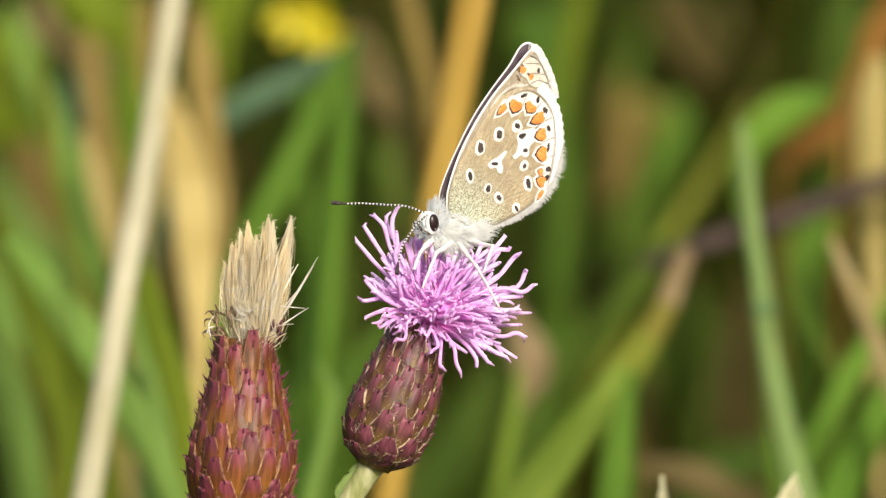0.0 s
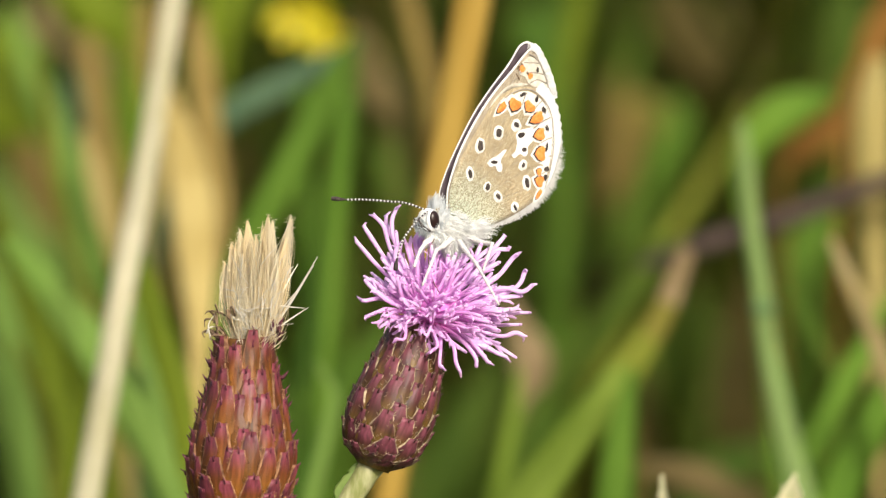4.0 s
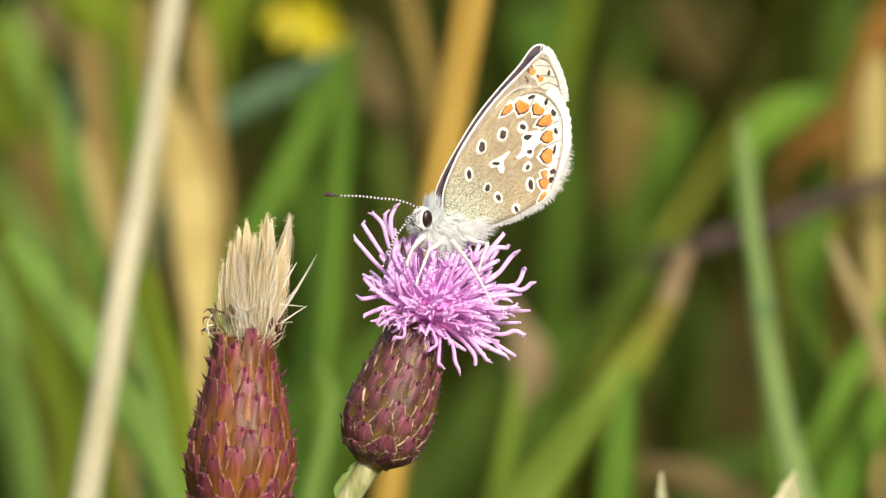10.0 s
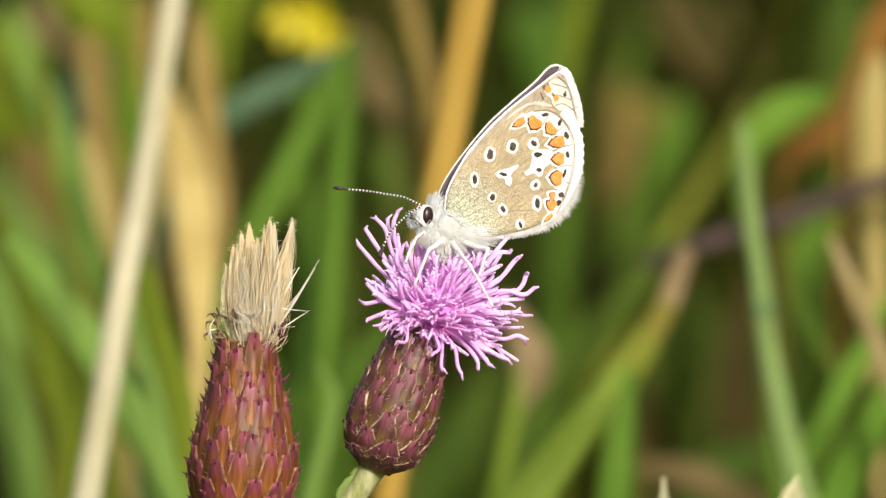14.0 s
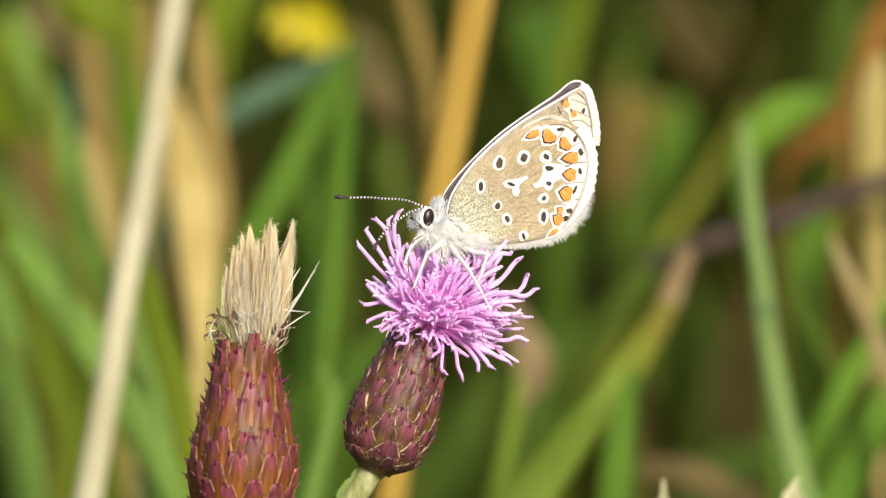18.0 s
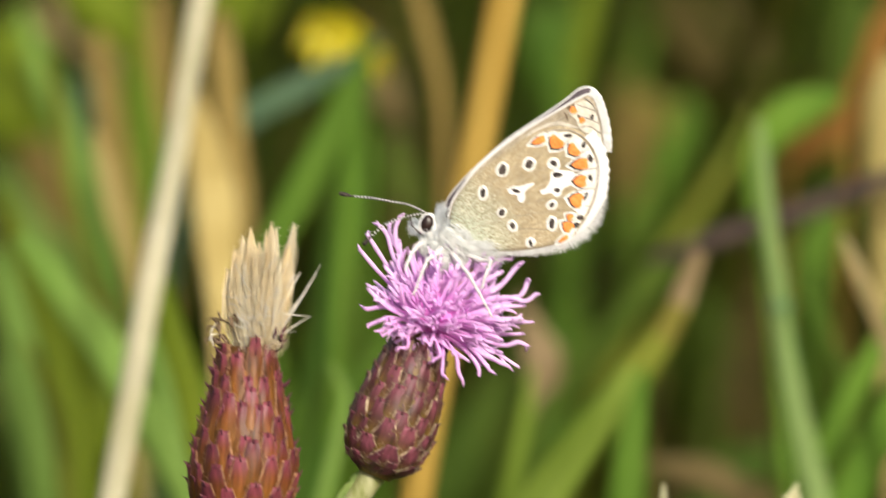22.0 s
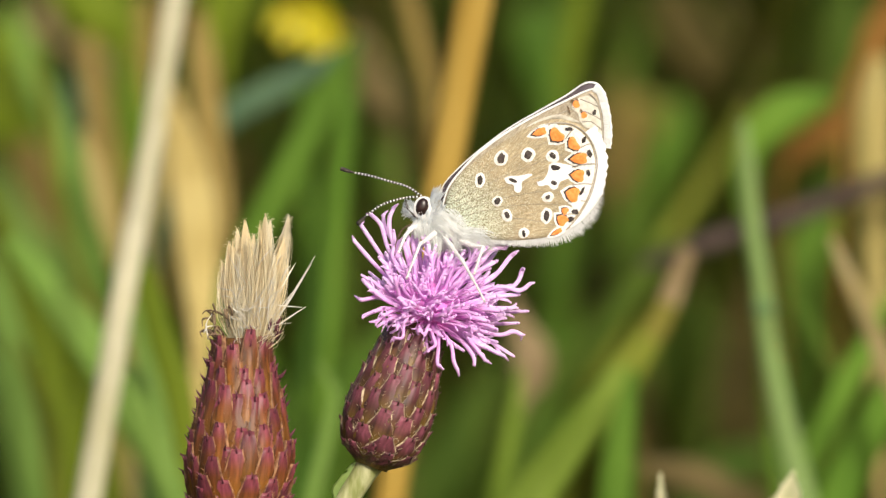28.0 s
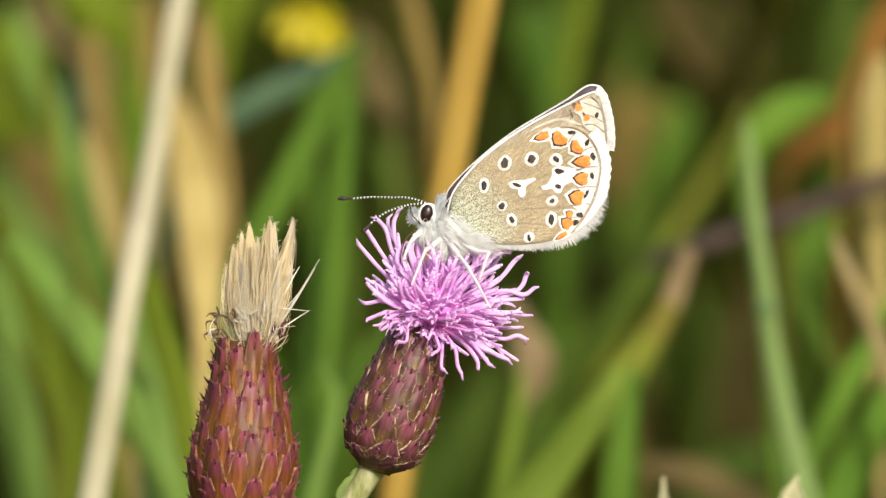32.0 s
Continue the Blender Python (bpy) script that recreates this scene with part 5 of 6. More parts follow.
grass_blade([(-0.03738, 0.35092, 0.36703), (-0.03477, 0.35025, 0.36318), (-0.03347, 0.34934, 0.35805)], [0.00104, 0.00391, 0.00456], LIME, "slender yellow-green grass blade in meadow", 0.12)
grass_blade([(-0.04696, 0.21778, 0.41818), (-0.04463, 0.21657, 0.41128), (-0.04171, 0.21504, 0.40265), (-0.03937, 0.21342, 0.39345), (-0.03820, 0.21200, 0.38539)], [0.00082, 0.00234, 0.00280, 0.00280, 0.00257], LIME, "slender yellow-green grass blade in meadow", 0.12)
grass_blade([(-0.04069, 0.27789, 0.41351), (-0.03886, 0.27661, 0.40627), (-0.03640, 0.27533, 0.39902), (-0.03334, 0.27384, 0.39057), (-0.03028, 0.27086, 0.37368)], [0.00061, 0.00159, 0.00196, 0.00196, 0.00184], GRASS, "single green grass blade in the meadow", 0.12)
grass_blade([(-0.04865, 0.32975, 0.41973), (-0.04738, 0.32898, 0.41534), (-0.04547, 0.32798, 0.40969), (-0.04292, 0.32699, 0.40405), (-0.04037, 0.32522, 0.39401), (-0.03910, 0.31991, 0.36391)], [0.00127, 0.00217, 0.00242, 0.00217, 0.00178, 0.00153], FRESH, "single green grass blade in the meadow", 0.12)
grass_blade([(-0.04320, 0.29308, 0.38448), (-0.04071, 0.29243, 0.38080), (-0.03884, 0.29156, 0.37590), (-0.03760, 0.29048, 0.36977)], [0.00100, 0.00373, 0.00436, 0.00436], LIME, "slender yellow-green grass blade in meadow", 0.12)
grass_blade([(-0.03715, 0.21880, 0.42394), (-0.03616, 0.21809, 0.41991), (-0.03499, 0.21728, 0.41531), (-0.03382, 0.21657, 0.41128), (-0.03265, 0.21504, 0.40265), (-0.03178, 0.21200, 0.38539)], [0.00058, 0.00210, 0.00245, 0.00199, 0.00047, 0.00035], KHAKI, "narrow straw-yellow grass blade in meadow", 0.12)
grass_blade([(-0.05456, 0.39556, 0.38985), (-0.05188, 0.39487, 0.38589), (-0.04920, 0.39417, 0.38193), (-0.04652, 0.39300, 0.37533), (-0.04518, 0.38858, 0.35024)], [0.00268, 0.00603, 0.00670, 0.00469, 0.00335], FRESH, "broad green leaf low in the meadow", 0.12)
grass_blade([(0.00741, 0.45060, 0.35642), (0.00357, 0.44938, 0.34954), (0.00007, 0.44829, 0.34334), (-0.00308, 0.44744, 0.33852)], [0.00210, 0.00629, 0.00839, 0.00839], DEEP, "broad green leaf low in the meadow", 0.12)
grass_blade([(0.01213, 0.42974, 0.35329), (0.01386, 0.42902, 0.34922), (0.01489, 0.42830, 0.34514), (0.01524, 0.42782, 0.34243)], [0.00207, 0.00552, 0.00621, 0.00621], MID, "broad green leaf low in the meadow", 0.12)
grass_blade([(-0.01244, 0.15565, 0.41133), (-0.01077, 0.15507, 0.40805), (-0.01161, 0.15430, 0.40367), (-0.01327, 0.15314, 0.39711)], [0.00044, 0.00111, 0.00144, 0.00156], FRESH, "slender light green grass blade in meadow", 0.12)
grass_blade([(-0.03119, 0.17649, 0.41435), (-0.03017, 0.17571, 0.40990), (-0.02819, 0.17453, 0.40322), (-0.02622, 0.17335, 0.39654), (-0.02537, 0.17276, 0.39320)], [0.00045, 0.00124, 0.00158, 0.00158, 0.00158], FRESH, "slender light green grass blade in meadow", 0.12)
grass_blade([(-0.04160, 0.20036, 0.43457), (-0.04016, 0.19927, 0.42834), (-0.03930, 0.19807, 0.42155), (-0.03729, 0.19667, 0.41363), (-0.03470, 0.19498, 0.40401), (-0.03269, 0.19238, 0.38930)], [0.00046, 0.00115, 0.00138, 0.00138, 0.00126, 0.00115], OLIVE, "thin olive grass blade in the meadow", 0.12)
grass_blade([(-0.04390, 0.19538, 0.40627), (-0.04160, 0.19458, 0.40175), (-0.04016, 0.19368, 0.39665), (-0.03930, 0.19238, 0.38930)], [0.00046, 0.00138, 0.00172, 0.00172], OLIVE, "thin olive grass blade in the meadow", 0.12)
grass_blade([(0.03715, 0.21626, 0.40955), (0.03832, 0.21525, 0.40380), (0.04066, 0.21403, 0.39690), (0.04182, 0.21200, 0.38539)], [0.00047, 0.00117, 0.00152, 0.00152], DEEP, "thin dark green grass blade in meadow", 0.12)


# more blades, farther back: colour, width, distance behind the flower, and places right of and above the lens axis
def far_blade(mat, wide, d, places, label, shares=None, sway=0.35, thick=0.12, piece="blade"):
    n = len(places)
    near = blend(d if isinstance(d, tuple) else (d, d), n)
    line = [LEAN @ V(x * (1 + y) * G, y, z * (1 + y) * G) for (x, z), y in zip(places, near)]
    shares = shares or [min(1.0, 0.25 + 1.6 * i / n) for i in range(n)]
    grass_blade(line, [wide * (1 + y) * G * x for x, y in zip(shares, near)], mat, label, thick, piece=piece, sway=sway)


far_blade(PALE, 50, (0.18, 0.13), [(-466, 511), (-487, 391), (-503, 291), (-518, 191), (-537, 91), (-555, 1), (-583, -159), (-599, -259), (-617, -359), (-634, -459)], "pale straw-coloured dry grass stalk", (0.84, 0.88, 0.88, 0.88, 0.90, 0.92, 0.92, 0.96, 1.00, 1.00), sway=0.8, thick=0.5, piece="stalk")
far_blade(LEAF_GOLD, 86, (0.23, 0.19), [(-484, 291), (-472, 226), (-456, 151), (-444, 71), (-436, -9), (-432, -99), (-432, -179), (-434, -279), (-439, -459)], "broad golden dry grass leaf", (0.19, 0.58, 0.88, 1.00, 0.91, 0.65, 0.47, 0.30, 0.28), sway=0.7)
far_blade(TAN, 52, (0.245, 0.21), [(-436, 421), (-429, 341), (-418, 231), (-402, 121), (-392, 11), (-390, -159), (-389, -459)], "tan dry grass leaf standing upright", (0.50, 0.96, 1.00, 0.96, 0.77, 0.50, 0.38), sway=0.7)
far_blade(TAN_RED, 84, 0.36, [(-162, 401), (-148, 351), (-124, 296), (-94, 256), (-79, 201), (-69, -159)], "mauve-brown withered leaf on a thin stalk", (0.36, 0.67, 1.00, 0.71, 0.12, 0.07), sway=0.15)
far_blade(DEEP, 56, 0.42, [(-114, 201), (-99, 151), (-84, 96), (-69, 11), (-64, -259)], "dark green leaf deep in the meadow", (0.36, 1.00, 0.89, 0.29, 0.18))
far_blade(GRASS, 82, 0.25, [(686, 269), (641, 256), (594, 236), (556, 203), (534, 151), (542, 41), (561, -79), (596, -459)], "green grass blade bent over at its top", (0.20, 0.78, 1.00, 0.80, 0.56, 0.37, 0.29, 0.24))
far_blade(RUST, 62, 0.30, [(728, 261), (691, 221), (646, 186), (611, 151), (604, 91), (604, -259)], "rust-brown withered leaf on a thin stalk", (0.48, 1.00, 0.97, 0.48, 0.10, 0.06), sway=0.15)
far_blade(RUST, 66, 0.28, [(816, 461), (772, 381), (746, 311), (712, 241), (696, -259)], "rust-brown withered leaf on a thin stalk", (0.76, 1.00, 0.82, 0.30, 0.06), sway=0.15)
far_blade(KHAKI, 76, 0.25, [(774, 341), (762, 261), (758, 141), (764, -39), (776, -459)], "straw-yellow dry grass stalk", (0.39, 0.97, 1.00, 0.62, 0.24), thick=0.6, piece="stalk")
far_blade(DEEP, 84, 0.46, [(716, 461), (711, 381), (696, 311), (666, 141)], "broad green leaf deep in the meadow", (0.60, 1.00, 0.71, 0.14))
far_blade(DULL, 34, 0.20, [(136, -209), (126, -279), (111, -359), (91, -459)], "thin sage green grass stalk in meadow", (0.24, 0.71, 0.94, 1.00), thick=0.5, piece="stalk")
far_blade(GRASS, 66, 0.18, [(336, -209), (320, -289), (308, -379), (301, -459)], "bright green grass blade in the meadow", (0.21, 0.70, 0.97, 1.00))
far_blade(MAUVE, 76, 0.25, [(116, -79), (134, -134), (154, -187), (154, -229), (140, -267), (121, -329), (96, -459)], "folded dry tan leaf on a thin stalk", (0.16, 0.53, 1.00, 0.87, 0.26, 0.11, 0.11))
far_blade(FRESH, 58, 0.16, [(-579, -199), (-544, -289), (-499, -379), (-464, -459)], "light green grass blade in the meadow", (0.17, 0.76, 0.97, 1.00))
far_blade(LIME, 90, 0.36, [(-689, 481), (-634, 431), (-584, 396), (-559, 341), (-544, 41)], "broad yellow-green leaf in the meadow", (0.67, 1.00, 0.93, 0.33, 0.11))
far_blade(TEAL, 44, 0.34, [(-666, 311), (-650, 261), (-634, 201), (-614, 101), (-604, -259)], "blue-green grass blade deep in meadow", (0.36, 1.00, 1.00, 0.45, 0.23))
far_blade(TAN, 46, 0.32, [(-530, 451), (-522, 351), (-512, 251), (-502, 141), (-494, -60), (-490, -460)], "narrow tan dry grass leaf", (0.6, 1.0, 0.75, 0.35, 0.2, 0.2))
far_blade(GRASS, 38, 0.22, [(-176, 291), (-178, 211), (-184, 111), (-192, 1), (-209, -199), (-219, -459)], "slender green grass blade in the meadow", (0.25, 0.85, 1.0, 0.85, 0.5, 0.45))
far_blade(OLIVE_TIP, 60, 0.50, [(336, 271), (366, 241), (384, 201), (366, 141), (361, -259)], "broad olive leaf deep in the meadow", (0.33, 1.00, 0.93, 0.27, 0.17))
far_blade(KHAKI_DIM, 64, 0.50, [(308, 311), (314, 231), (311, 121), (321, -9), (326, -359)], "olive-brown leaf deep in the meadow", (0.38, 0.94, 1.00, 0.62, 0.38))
far_blade(MID, 56, 0.46, [(484, 201), (456, 141), (431, 71), (406, 1), (376, -259)], "broad olive leaf deep in the meadow", (0.36, 0.93, 1.00, 0.71, 0.36))
far_blade(DULL, 54, 0.14, [(294, -259), (252, -329), (201, -399), (166, -459)], "dull green grass blade in the meadow", (0.15, 0.63, 0.93, 1.00))
far_blade(MID, 54, 0.46, [(226, 470), (210, 360), (196, 250), (212, 110), (205, -60)], "broad green leaf deep in the meadow")
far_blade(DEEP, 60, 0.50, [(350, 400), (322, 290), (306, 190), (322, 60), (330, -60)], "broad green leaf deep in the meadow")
far_blade(OLIVE, 30, 0.36, [(540, 260), (505, 190), (450, 100), (380, -10), (320, -130)], "slender olive grass blade leaning in the meadow")
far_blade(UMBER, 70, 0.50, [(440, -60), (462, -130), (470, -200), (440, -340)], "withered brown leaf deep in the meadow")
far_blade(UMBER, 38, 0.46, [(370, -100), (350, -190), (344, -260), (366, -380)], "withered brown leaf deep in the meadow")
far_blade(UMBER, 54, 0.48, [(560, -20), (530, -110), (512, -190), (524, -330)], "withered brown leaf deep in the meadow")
far_blade(FRESH, 36, 0.24, [(-560, -110), (-522, -220), (-484, -330), (-455, -460)], "light green grass blade beside the stalks")
far_blade(LIME, 42, 0.30, [(-690, -90), (-645, -210), (-604, -330), (-580, -460)], "yellow-green grass blade low in meadow")
far_blade(GRASS, 22, 0.30, [(-720, 350), (-690, 270), (-650, 170), (-610, 50), (-590, -120)], "slender green grass blade in the meadow")
far_blade(MID, 26, 0.33, [(-775, 400), (-735, 280), (-690, 160), (-640, 20), (-590, -140)], "slender green grass blade in the meadow")
far_blade(OLIVE, 28, 0.36, [(-560, 180), (-580, 90), (-592, 0), (-586, -160)], "slender olive grass blade in the meadow")
far_blade(KHAKI, 20, 0.28, [(-470, 300), (-500, 190), (-515, 80), (-540, -80), (-550, -240)], "thin straw-yellow grass blade in meadow")
far_blade(DULL, 36, 0.30, [(-770, -60), (-735, -170), (-700, -280), (-672, -460)], "dull green grass blade in the meadow")
far_blade(KHAKI, 30, 0.36, [(-655, -140), (-680, -240), (-694, -330), (-690, -460)], "straw-yellow grass blade low in meadow")
far_blade(DULL, 34, 0.28, [(-552, -190), (-520, -270), (-490, -360), (-462, -460)], "dull green grass blade in the meadow")
far_blade(DULL, 30, 0.32, [(-745, -240), (-715, -320), (-700, -400), (-690, -470)], "dull green grass blade in the meadow")
far_blade(DEEP, 40, 0.34, [(-240, 120), (-215, 20), (-190, -90), (-200, -260)], "dull green grass blade behind the thistle")


def yellow_flower(middle, size, label):
    ob = new("yellow_flower")
    ob.matrix_world = Matrix.Translation(middle)
    tagged(ob, label, "flower")
    GROWN.append((ob, Vector(middle), middle[2], 1.0))
    m = Vector(middle)
    part("stalk", Shape().sweep(curve([V(0, 0.002, 0), V(0.004, 0.01, -m.z * 0.5), V(0.0, 0.02, -m.z - 0.005)], 6), 0.0009, None, 7, 0), GRASS, ob)
    for k in range(8):
        a = 2 * math.pi * k / 8 + 0.2
        u = V(math.cos(a), -0.25, math.sin(a) * 0.8)
        s = Shape().sweep(curve([u * size * 0.12, u * size * 0.55, u * size + V(0, -0.001, -0.001)], 4), blend([size * 0.10, size * 0.24, size * 0.26, size * 0.10], 9), size * 0.03, 7, 0, side=(-math.sin(a), 0, math.cos(a)))
        part("petal", s, YELLOW, ob)
    part("centre", Shape().ball((0, -0.001, 0), size * 0.2, size * 0.13, size * 0.2), YELLOW, ob, "golden flower centre")


yellow_flower((-0.01545, 0.27033, 0.42823), 0.00390, "bright yellow meadow flower on a thin green stalk")
yellow_flower((-0.01248, 0.30937, 0.41933), 0.00289, "small yellow meadow flower on a thin green stalk")

thistle = make_thistle()
butterfly, legs, feelers = make_butterfly()


# ---- what moves ----
def motions():
    # the plant sways in the wind: seconds, grid units right, grid units down, degrees
    pivot = V(-94 * G, 0, -259 * G)
    rest = Matrix.Translation(PLANT_FOOT)
    sway = [
        (0, 0.0, 0.0, 0.00),
        (0.5, 0.0, 0.0, 0.00),
        (1, 3.0, 4.1, 0.04),
        (1.5, -0.7, -0.5, -0.05),
        (2, -0.1, 0.3, 0.04),
        (2.5, -6.9, -8.5, -0.25),
        (3, -0.5, -1.6, -0.15),
        (3.5, -0.4, -0.3, -0.04),
        (5.5, -0.4, -0.8, -0.06),
        (6, 0.9, -0.3, -0.08),
        (6.5, 4.2, 5.1, 0.08),
        (7, 8.1, 8.2, 0.17),
        (7.5, 4.6, 6.5, 0.30),
        (8, 0.3, 0.8, 0.11),
        (8.5, 0.9, 1.3, -0.09),
        (9, 8.0, 8.5, 0.22),
        (9.5, -4.0, -5.1, -0.05),
        (10, -2.2, -3.6, -0.05),
        (10.5, 0.0, -1.5, 0.00),
        (11, -1.6, -2.0, 0.04),
        (11.5, 2.4, 1.8, 0.06),
        (12, -0.4, -0.3, -0.04),
        (12.2, -2.0, -1.0, 0.00),
        (12.3, -9.0, -6.0, -0.10),
        (12.4, -34.0, -28.0, -0.40),
        (12.5, -33.2, -32.8, -0.43),
        (12.6, -71.0, -61.0, -0.80),
        (12.7, -28.0, -30.0, -0.40),
        (12.8, -40.0, -34.0, -0.40),
        (12.9, -17.0, -15.0, -0.10),
        (13, -5.5, -5.6, 0.11),
        (13.5, -2.9, -4.0, 0.22),
        (14, 2.3, 4.6, 0.00),
        (14.5, 9.8, 15.5, 0.67),
        (16.5, 9.6, 16.9, -0.07),
        (17, 2.7, 8.9, -0.21),
        (17.5, 5.0, 4.2, 0.04),
        (18, 2.7, 6.8, 0.11),
        (18.5, 1.1, 4.1, 0.11),
        (19, 6.5, 6.9, 0.05),
        (19.5, -2.3, 0.2, 0.21),
        (20, -9.5, -8.7, -0.25),
        (20.5, -4.6, -1.0, -0.24),
        (21, -4.2, 1.6, -0.08),
        (21.3, -3.5, 0.0, -0.27),
        (21.4, -7.5, -10.0, -0.27),
        (21.5, -2.0, -6.0, -0.27),
        (21.6, 38.0, 24.0, -0.25),
        (21.7, 24.0, 16.0, -0.10),
        (21.8, 28.0, 25.0, 0.05),
        (21.9, 24.0, 22.0, 0.20),
        (22, 3.5, 14.7, 0.34),
        (22.1, -14.0, -12.0, 0.40),
        (22.2, -7.0, 10.0, 0.47),
        (22.3, -1.0, 11.0, 0.50),
        (22.4, -4.0, 7.0, 0.60),
        (22.5, 13.0, 14.0, 0.50),
        (22.6, -14.0, -10.0, 0.45),
        (22.7, -8.0, 16.0, 0.40),
        (22.8, -14.0, -10.0, 0.30),
        (22.9, 2.0, 6.0, 0.10),
        (23, -8.4, -8.0, -0.01),
        (23.5, -4.9, -3.7, -0.26),
        (24, 3.8, 4.5, 0.15),
        (24.5, 11.4, 12.9, 0.31),
        (25, -8.0, -6.7, -0.27),
        (25.5, 5.7, 6.4, 0.22),
        (27.5, -5.7, -3.4, -0.12),
        (28, -4.2, -2.2, -0.19),
        (28.5, -3.1, -1.5, -0.09),
        (29, -1.1, 0.0, -0.07),
        (29.5, -0.4, 1.6, -0.05),
        (30, -6.1, -4.5, -0.09),
        (30.5, -5.7, -1.9, -0.12),
        (31, -4.2, -1.1, -0.08),
        (31.5, 8.0, 7.3, 0.04),
        (32, 2.3, 4.2, 0.06),
    ]
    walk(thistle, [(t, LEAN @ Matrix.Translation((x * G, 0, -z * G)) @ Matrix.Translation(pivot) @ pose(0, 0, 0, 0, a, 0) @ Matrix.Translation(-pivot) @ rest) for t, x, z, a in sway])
    # the butterfly shifts its stance: seconds, grid units right, grid units down, roll, yaw, lean
    stance = [
        (0, 11.9, 7.7, -28.1, 36.3, 19.7),
        (0.5, 11.9, 7.9, -28.6, 35.9, 20.5),
        (1, 14.9, 12.5, -29.2, 35.7, 20.6),
        (1.5, 11.0, 9.9, -29.2, 34.4, 22.2),
        (2, 11.9, 11.3, -29.9, 33.2, 23.5),
        (2.5, 3.4, 0.7, -29.7, 35.1, 21.1),
        (3, 11.3, 4.8, -28.2, 37.3, 19.2),
        (3.5, 11.7, 4.2, -27.5, 38.5, 18.9),
        (5.5, 11.3, 2.6, -26.5, 38.2, 17.3),
        (6, 12.4, 3.0, -26.1, 38.6, 17.2),
        (6.5, 15.9, 9.2, -26.5, 37.4, 17.6),
        (7, 22.1, 14.5, -26.2, 37.2, 17.9),
        (7.5, 18.7, 16.7, -25.1, 28.8, 22.0),
        (8, 12.0, 13.3, -23.4, 21.8, 25.2),
        (8.5, 12.7, 9.9, -24.4, 31.8, 19.1),
        (9, 18.9, 18.3, -24.5, 29.7, 21.2),
        (9.5, 7.3, 3.5, -25.1, 33.5, 17.2),
        (10, 2.4, 2.1, -23.5, 30.6, 19.4),
        (10.5, 11.2, 5.9, -24.9, 34.7, 16.9),
        (11, 8.6, 4.5, -24.8, 35.3, 17.2),
        (11.5, 13.1, 8.4, -24.7, 35.4, 17.0),
        (12, 9.3, 6.3, -24.7, 35.6, 16.1),
        (12.2, 4.4, -3.6, -20.6, 42.5, 6.4),
        (12.3, -4.2, -13.2, -18.5, 45.9, 1.5),
        (12.4, -30.8, -39.7, -16.4, 49.3, -3.3),
        (12.5, -31.7, -49.1, -14.4, 52.8, -8.2),
        (12.6, -71.1, -81.9, -12.3, 56.2, -13.0),
        (12.7, -27.8, -46.7, -13.1, 52.1, -8.8),
        (12.8, -39.6, -46.5, -13.9, 48.0, -4.6),
        (12.9, -16.3, -23.3, -14.6, 43.9, -0.5),
        (13, -4.6, -9.7, -15.4, 39.8, 3.7),
        (13.5, -1.6, -5.0, -13.1, 35.2, 3.9),
        (14, 3.9, 6.6, -10.7, 30.7, 4.1),
        (14.5, 24.4, 22.0, -8.0, 36.1, 4.9),
        (16.5, 11.8, 24.7, -9.1, 31.6, 7.5),
        (17, 0.7, 12.0, -7.7, 31.0, 5.3),
        (17.5, 5.6, 7.5, -5.2, 28.5, 1.2),
        (18, 4.4, 13.7, -4.5, 25.4, 3.7),
        (18.5, -0.1, 7.2, -2.2, 23.1, -0.3),
        (19, 4.2, 12.0, -2.9, 18.9, 0.3),
        (19.5, -3.2, 6.3, -3.6, 15.1, 4.1),
        (20, -12.8, -3.3, -6.2, 8.6, 1.5),
        (20.5, -7.2, 1.8, -5.0, 4.5, 0.8),
        (21, -4.2, 6.8, -5.4, 0.0, 0.0),
        (21.3, -1.5, 6.9, -4.9, 0.0, 0.1),
        (21.4, -4.8, -2.5, -4.8, 0.0, 0.1),
        (21.5, 1.4, 2.1, -4.6, 0.1, 0.1),
        (21.6, 42.1, 32.6, -4.4, 0.1, 0.1),
        (21.7, 28.8, 25.2, -4.3, 0.1, 0.1),
        (21.8, 33.4, 34.8, -4.1, 0.1, 0.2),
        (21.9, 30.1, 32.3, -4.0, 0.1, 0.2),
        (22, 10.3, 25.6, -3.8, 0.1, 0.2),
        (22.1, -7.6, -1.3, -3.8, 0.1, 0.2),
        (22.2, -0.9, 20.6, -3.8, 0.1, 0.2),
        (22.3, 4.7, 21.4, -3.8, 0.2, 0.3),
        (22.4, 1.3, 17.3, -3.8, 0.2, 0.3),
        (22.5, 17.9, 24.1, -3.8, 0.2, 0.3),
        (22.6, -9.4, -0.1, -3.7, 0.2, 0.3),
        (22.7, -3.8, 25.8, -3.7, 0.2, 0.3),
        (22.8, -10.2, -0.4, -3.7, 0.3, 0.4),
        (22.9, 5.5, 15.5, -3.7, 0.3, 0.4),
        (23, -5.3, 1.3, -3.7, 0.3, 0.4),
        (23.5, -4.3, 2.4, -3.1, 0.2, 0.3),
        (24, 6.3, 11.5, -3.3, 0.1, 0.2),
        (24.5, 16.8, 21.1, -1.6, 0.1, 0.1),
        (25, -5.0, -4.5, 0.2, -0.0, -0.0),
        (25.5, 14.4, 17.4, -1.2, 0.0, 0.0),
        (27.5, -1.9, 0.6, -0.8, -0.0, 0.0),
        (28, -1.3, -1.1, 0.4, -0.0, 0.0),
        (28.5, 0.8, 0.9, -0.1, -0.0, 0.0),
        (29, 2.3, 2.4, -0.1, -0.0, 0.0),
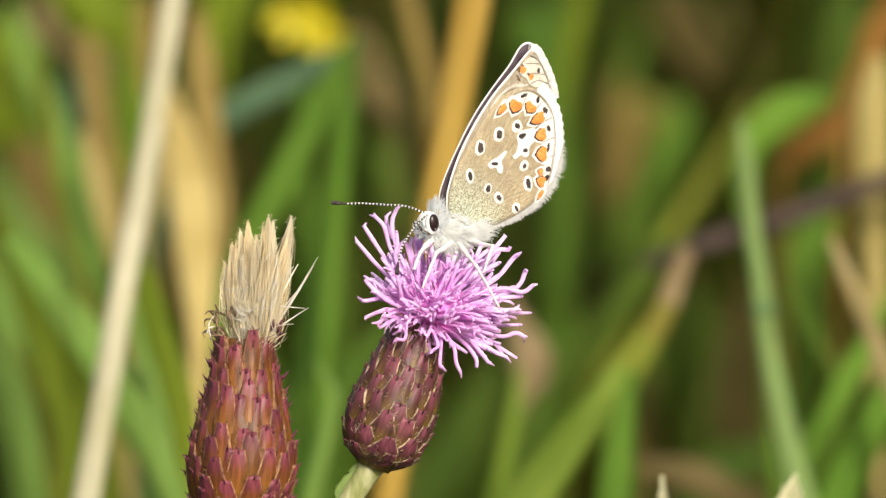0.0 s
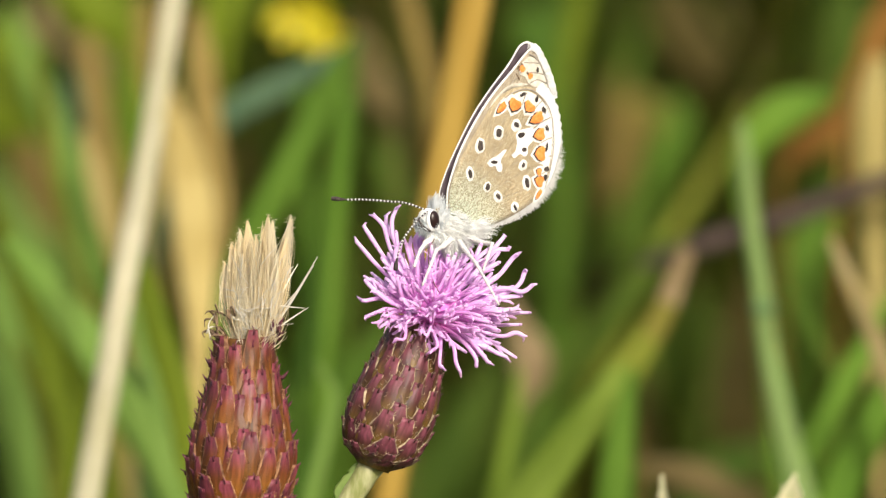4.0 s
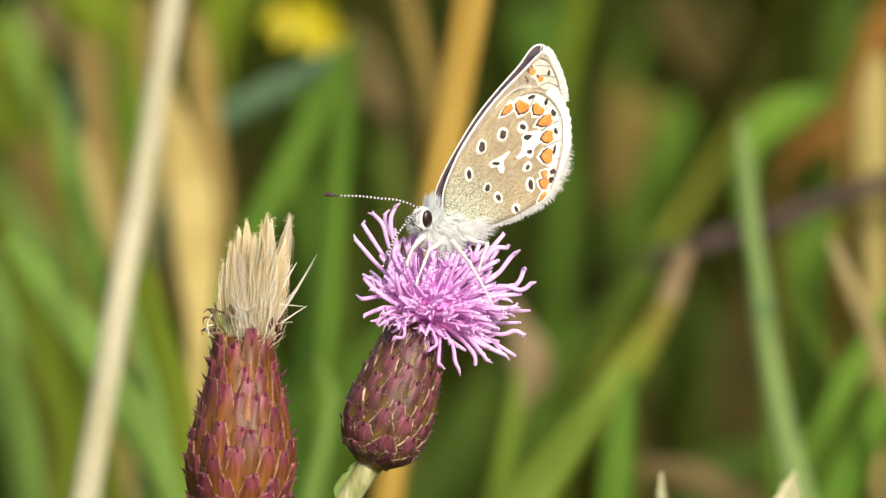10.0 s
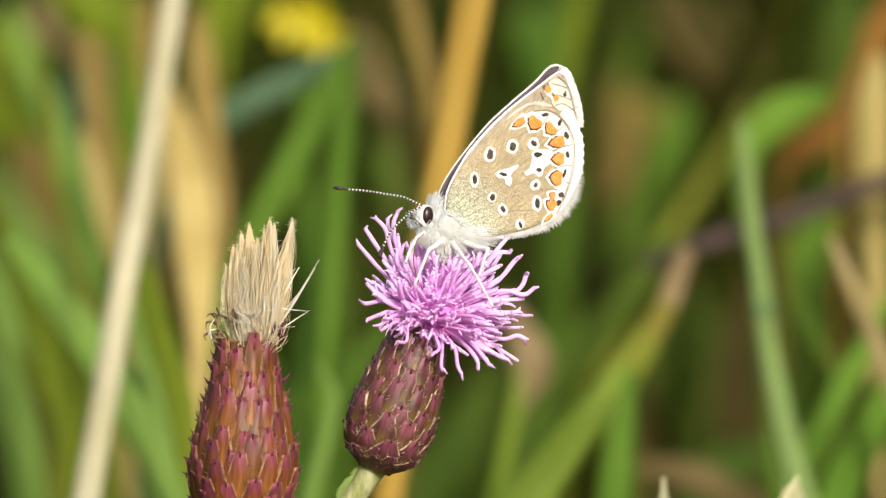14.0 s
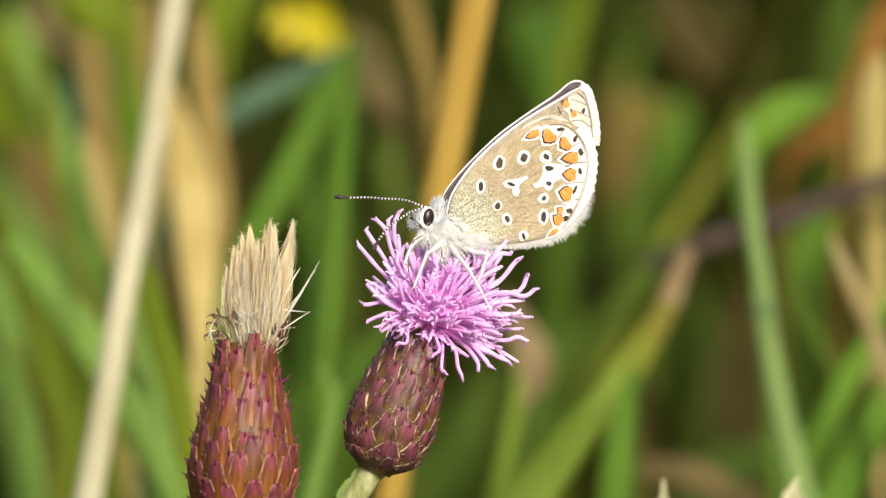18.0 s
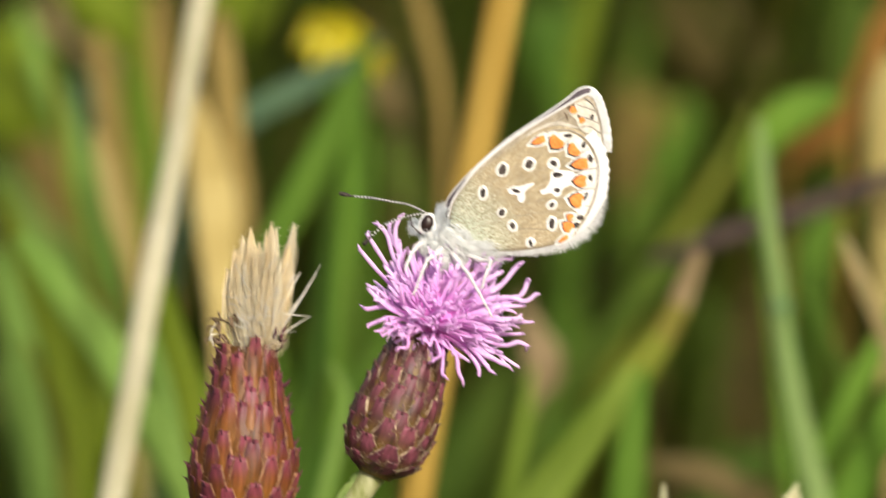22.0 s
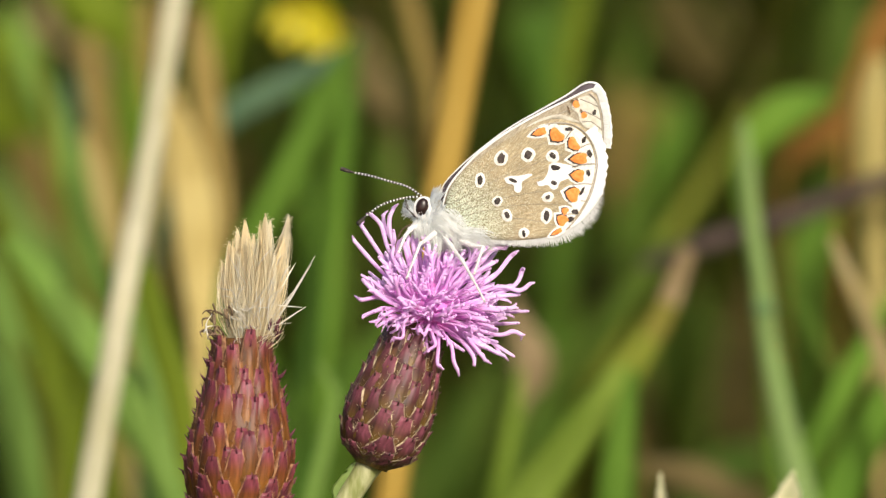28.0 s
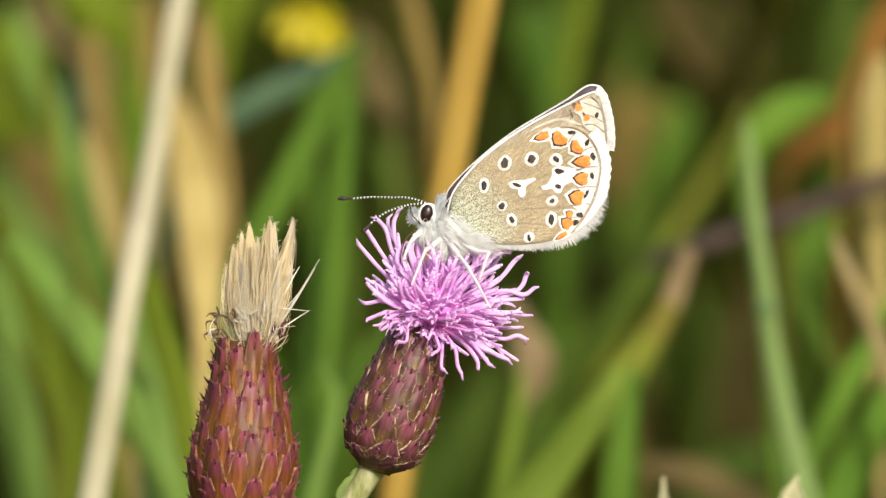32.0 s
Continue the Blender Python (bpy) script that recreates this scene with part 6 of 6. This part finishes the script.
        (29.5, 3.3, 4.7, -0.5, -0.0, 0.0),
        (30, -3.8, -2.2, -0.1, -0.0, 0.0),
        (30.5, -2.9, -0.4, 0.4, -0.0, 0.0),
        (31, -0.2, -0.6, 1.3, -0.0, 0.0),
        (31.5, 14.0, 8.6, 1.1, -0.0, 0.0),
        (32, 7.7, 9.6, -0.9, 0.0, 0.0),
    ]
    rows = []
    for t, x, z, roll, yaw, lean in stance:
        rows.append((t, (x, z), pose(0, 0, 0, 0, roll, 0) @ pose(0, 0, 0, 0, 0, yaw) @ pose(0, 0, 0, lean, 0, 0)))
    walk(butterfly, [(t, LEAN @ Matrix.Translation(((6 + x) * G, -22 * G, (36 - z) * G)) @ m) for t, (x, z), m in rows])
    # its feet hold on to the florets
    for one in legs:
        hip = one.matrix_basis.translation.copy()
        walk(one, [(t, Matrix.Translation(hip) @ m.inverted()) for t, p, m in rows])
    # it lifts and lowers its feelers: seconds, degrees for the one held up, degrees for the other
    beat = [(0, -11, -33), (6, -10, -30), (8, -8, -25), (11, -9, -30), (12, -9, -30), (12.6, -11, -25), (13, -12, -25), (14, -6, -20), (14.5, -4, -20), (16.5, -28, -20), (17, -62, -18), (17.5, -10, -12), (18, -11, -10), (19, -3, -4), (21, -8, 0), (23, -2, 6), (25, 0, 12), (28, 0, 6), (30, -1, 6), (31, -10, 6), (32, -14, 5)]
    turned = [(0, -6), (6, -4), (8, 0), (12, 0), (13.5, -13), (16.5, -16), (17, -42), (17.5, -13), (25, -13), (29, -20), (32, -14)]
    for k, one in enumerate(feelers):
        root = one.matrix_basis.translation.copy()
        ks = [row[0] for row in beat]
        walk(one, [(t, Matrix.Translation(root) @ m.inverted() @ pose(0, 0, 0, 0, float(np.interp(t, ks, [row[1 + k] for row in beat])), (1 - k) * float(np.interp(t, [a for a, _ in turned], [b for _, b in turned])))) for t, p, m in rows])
    # a breeze leans the growth behind: seconds, grid units
    breeze = [(0, 0), (6, 0), (6.5, 12), (7, 9), (7.5, 0), (9, 4), (9.5, -2), (11, 1), (11.5, 7), (12, 4), (12.5, -26), (13, -11), (13.5, -11), (14, 0), (14.5, 21), (16.5, 10), (17, 3), (19, 6), (20, -6), (20.5, 7), (21, 0), (21.5, 6), (21.8, 50), (22, 60), (22.5, 13), (23, 8), (24, 12), (24.5, 28), (25, 9), (25.5, 9), (27.5, 5), (28, 4), (29, 9), (30, 3), (31, 6), (31.5, 17), (32, 14)]
    for ob, root, tall, share in GROWN:
        rows = []
        for t, lean in breeze:
            shift = lean * share * 1.2 * G
            if ob.name.startswith("yellow_flower"):
                rows.append((t, Matrix.Translation(root + V(shift, 0, -0.55 * shift))))
            else:
                rows.append((t, Matrix.Translation(root) @ pose(0, 0, 0, 0, math.degrees(math.atan2(shift, tall)), 0)))
        walk(ob, rows)


motions()
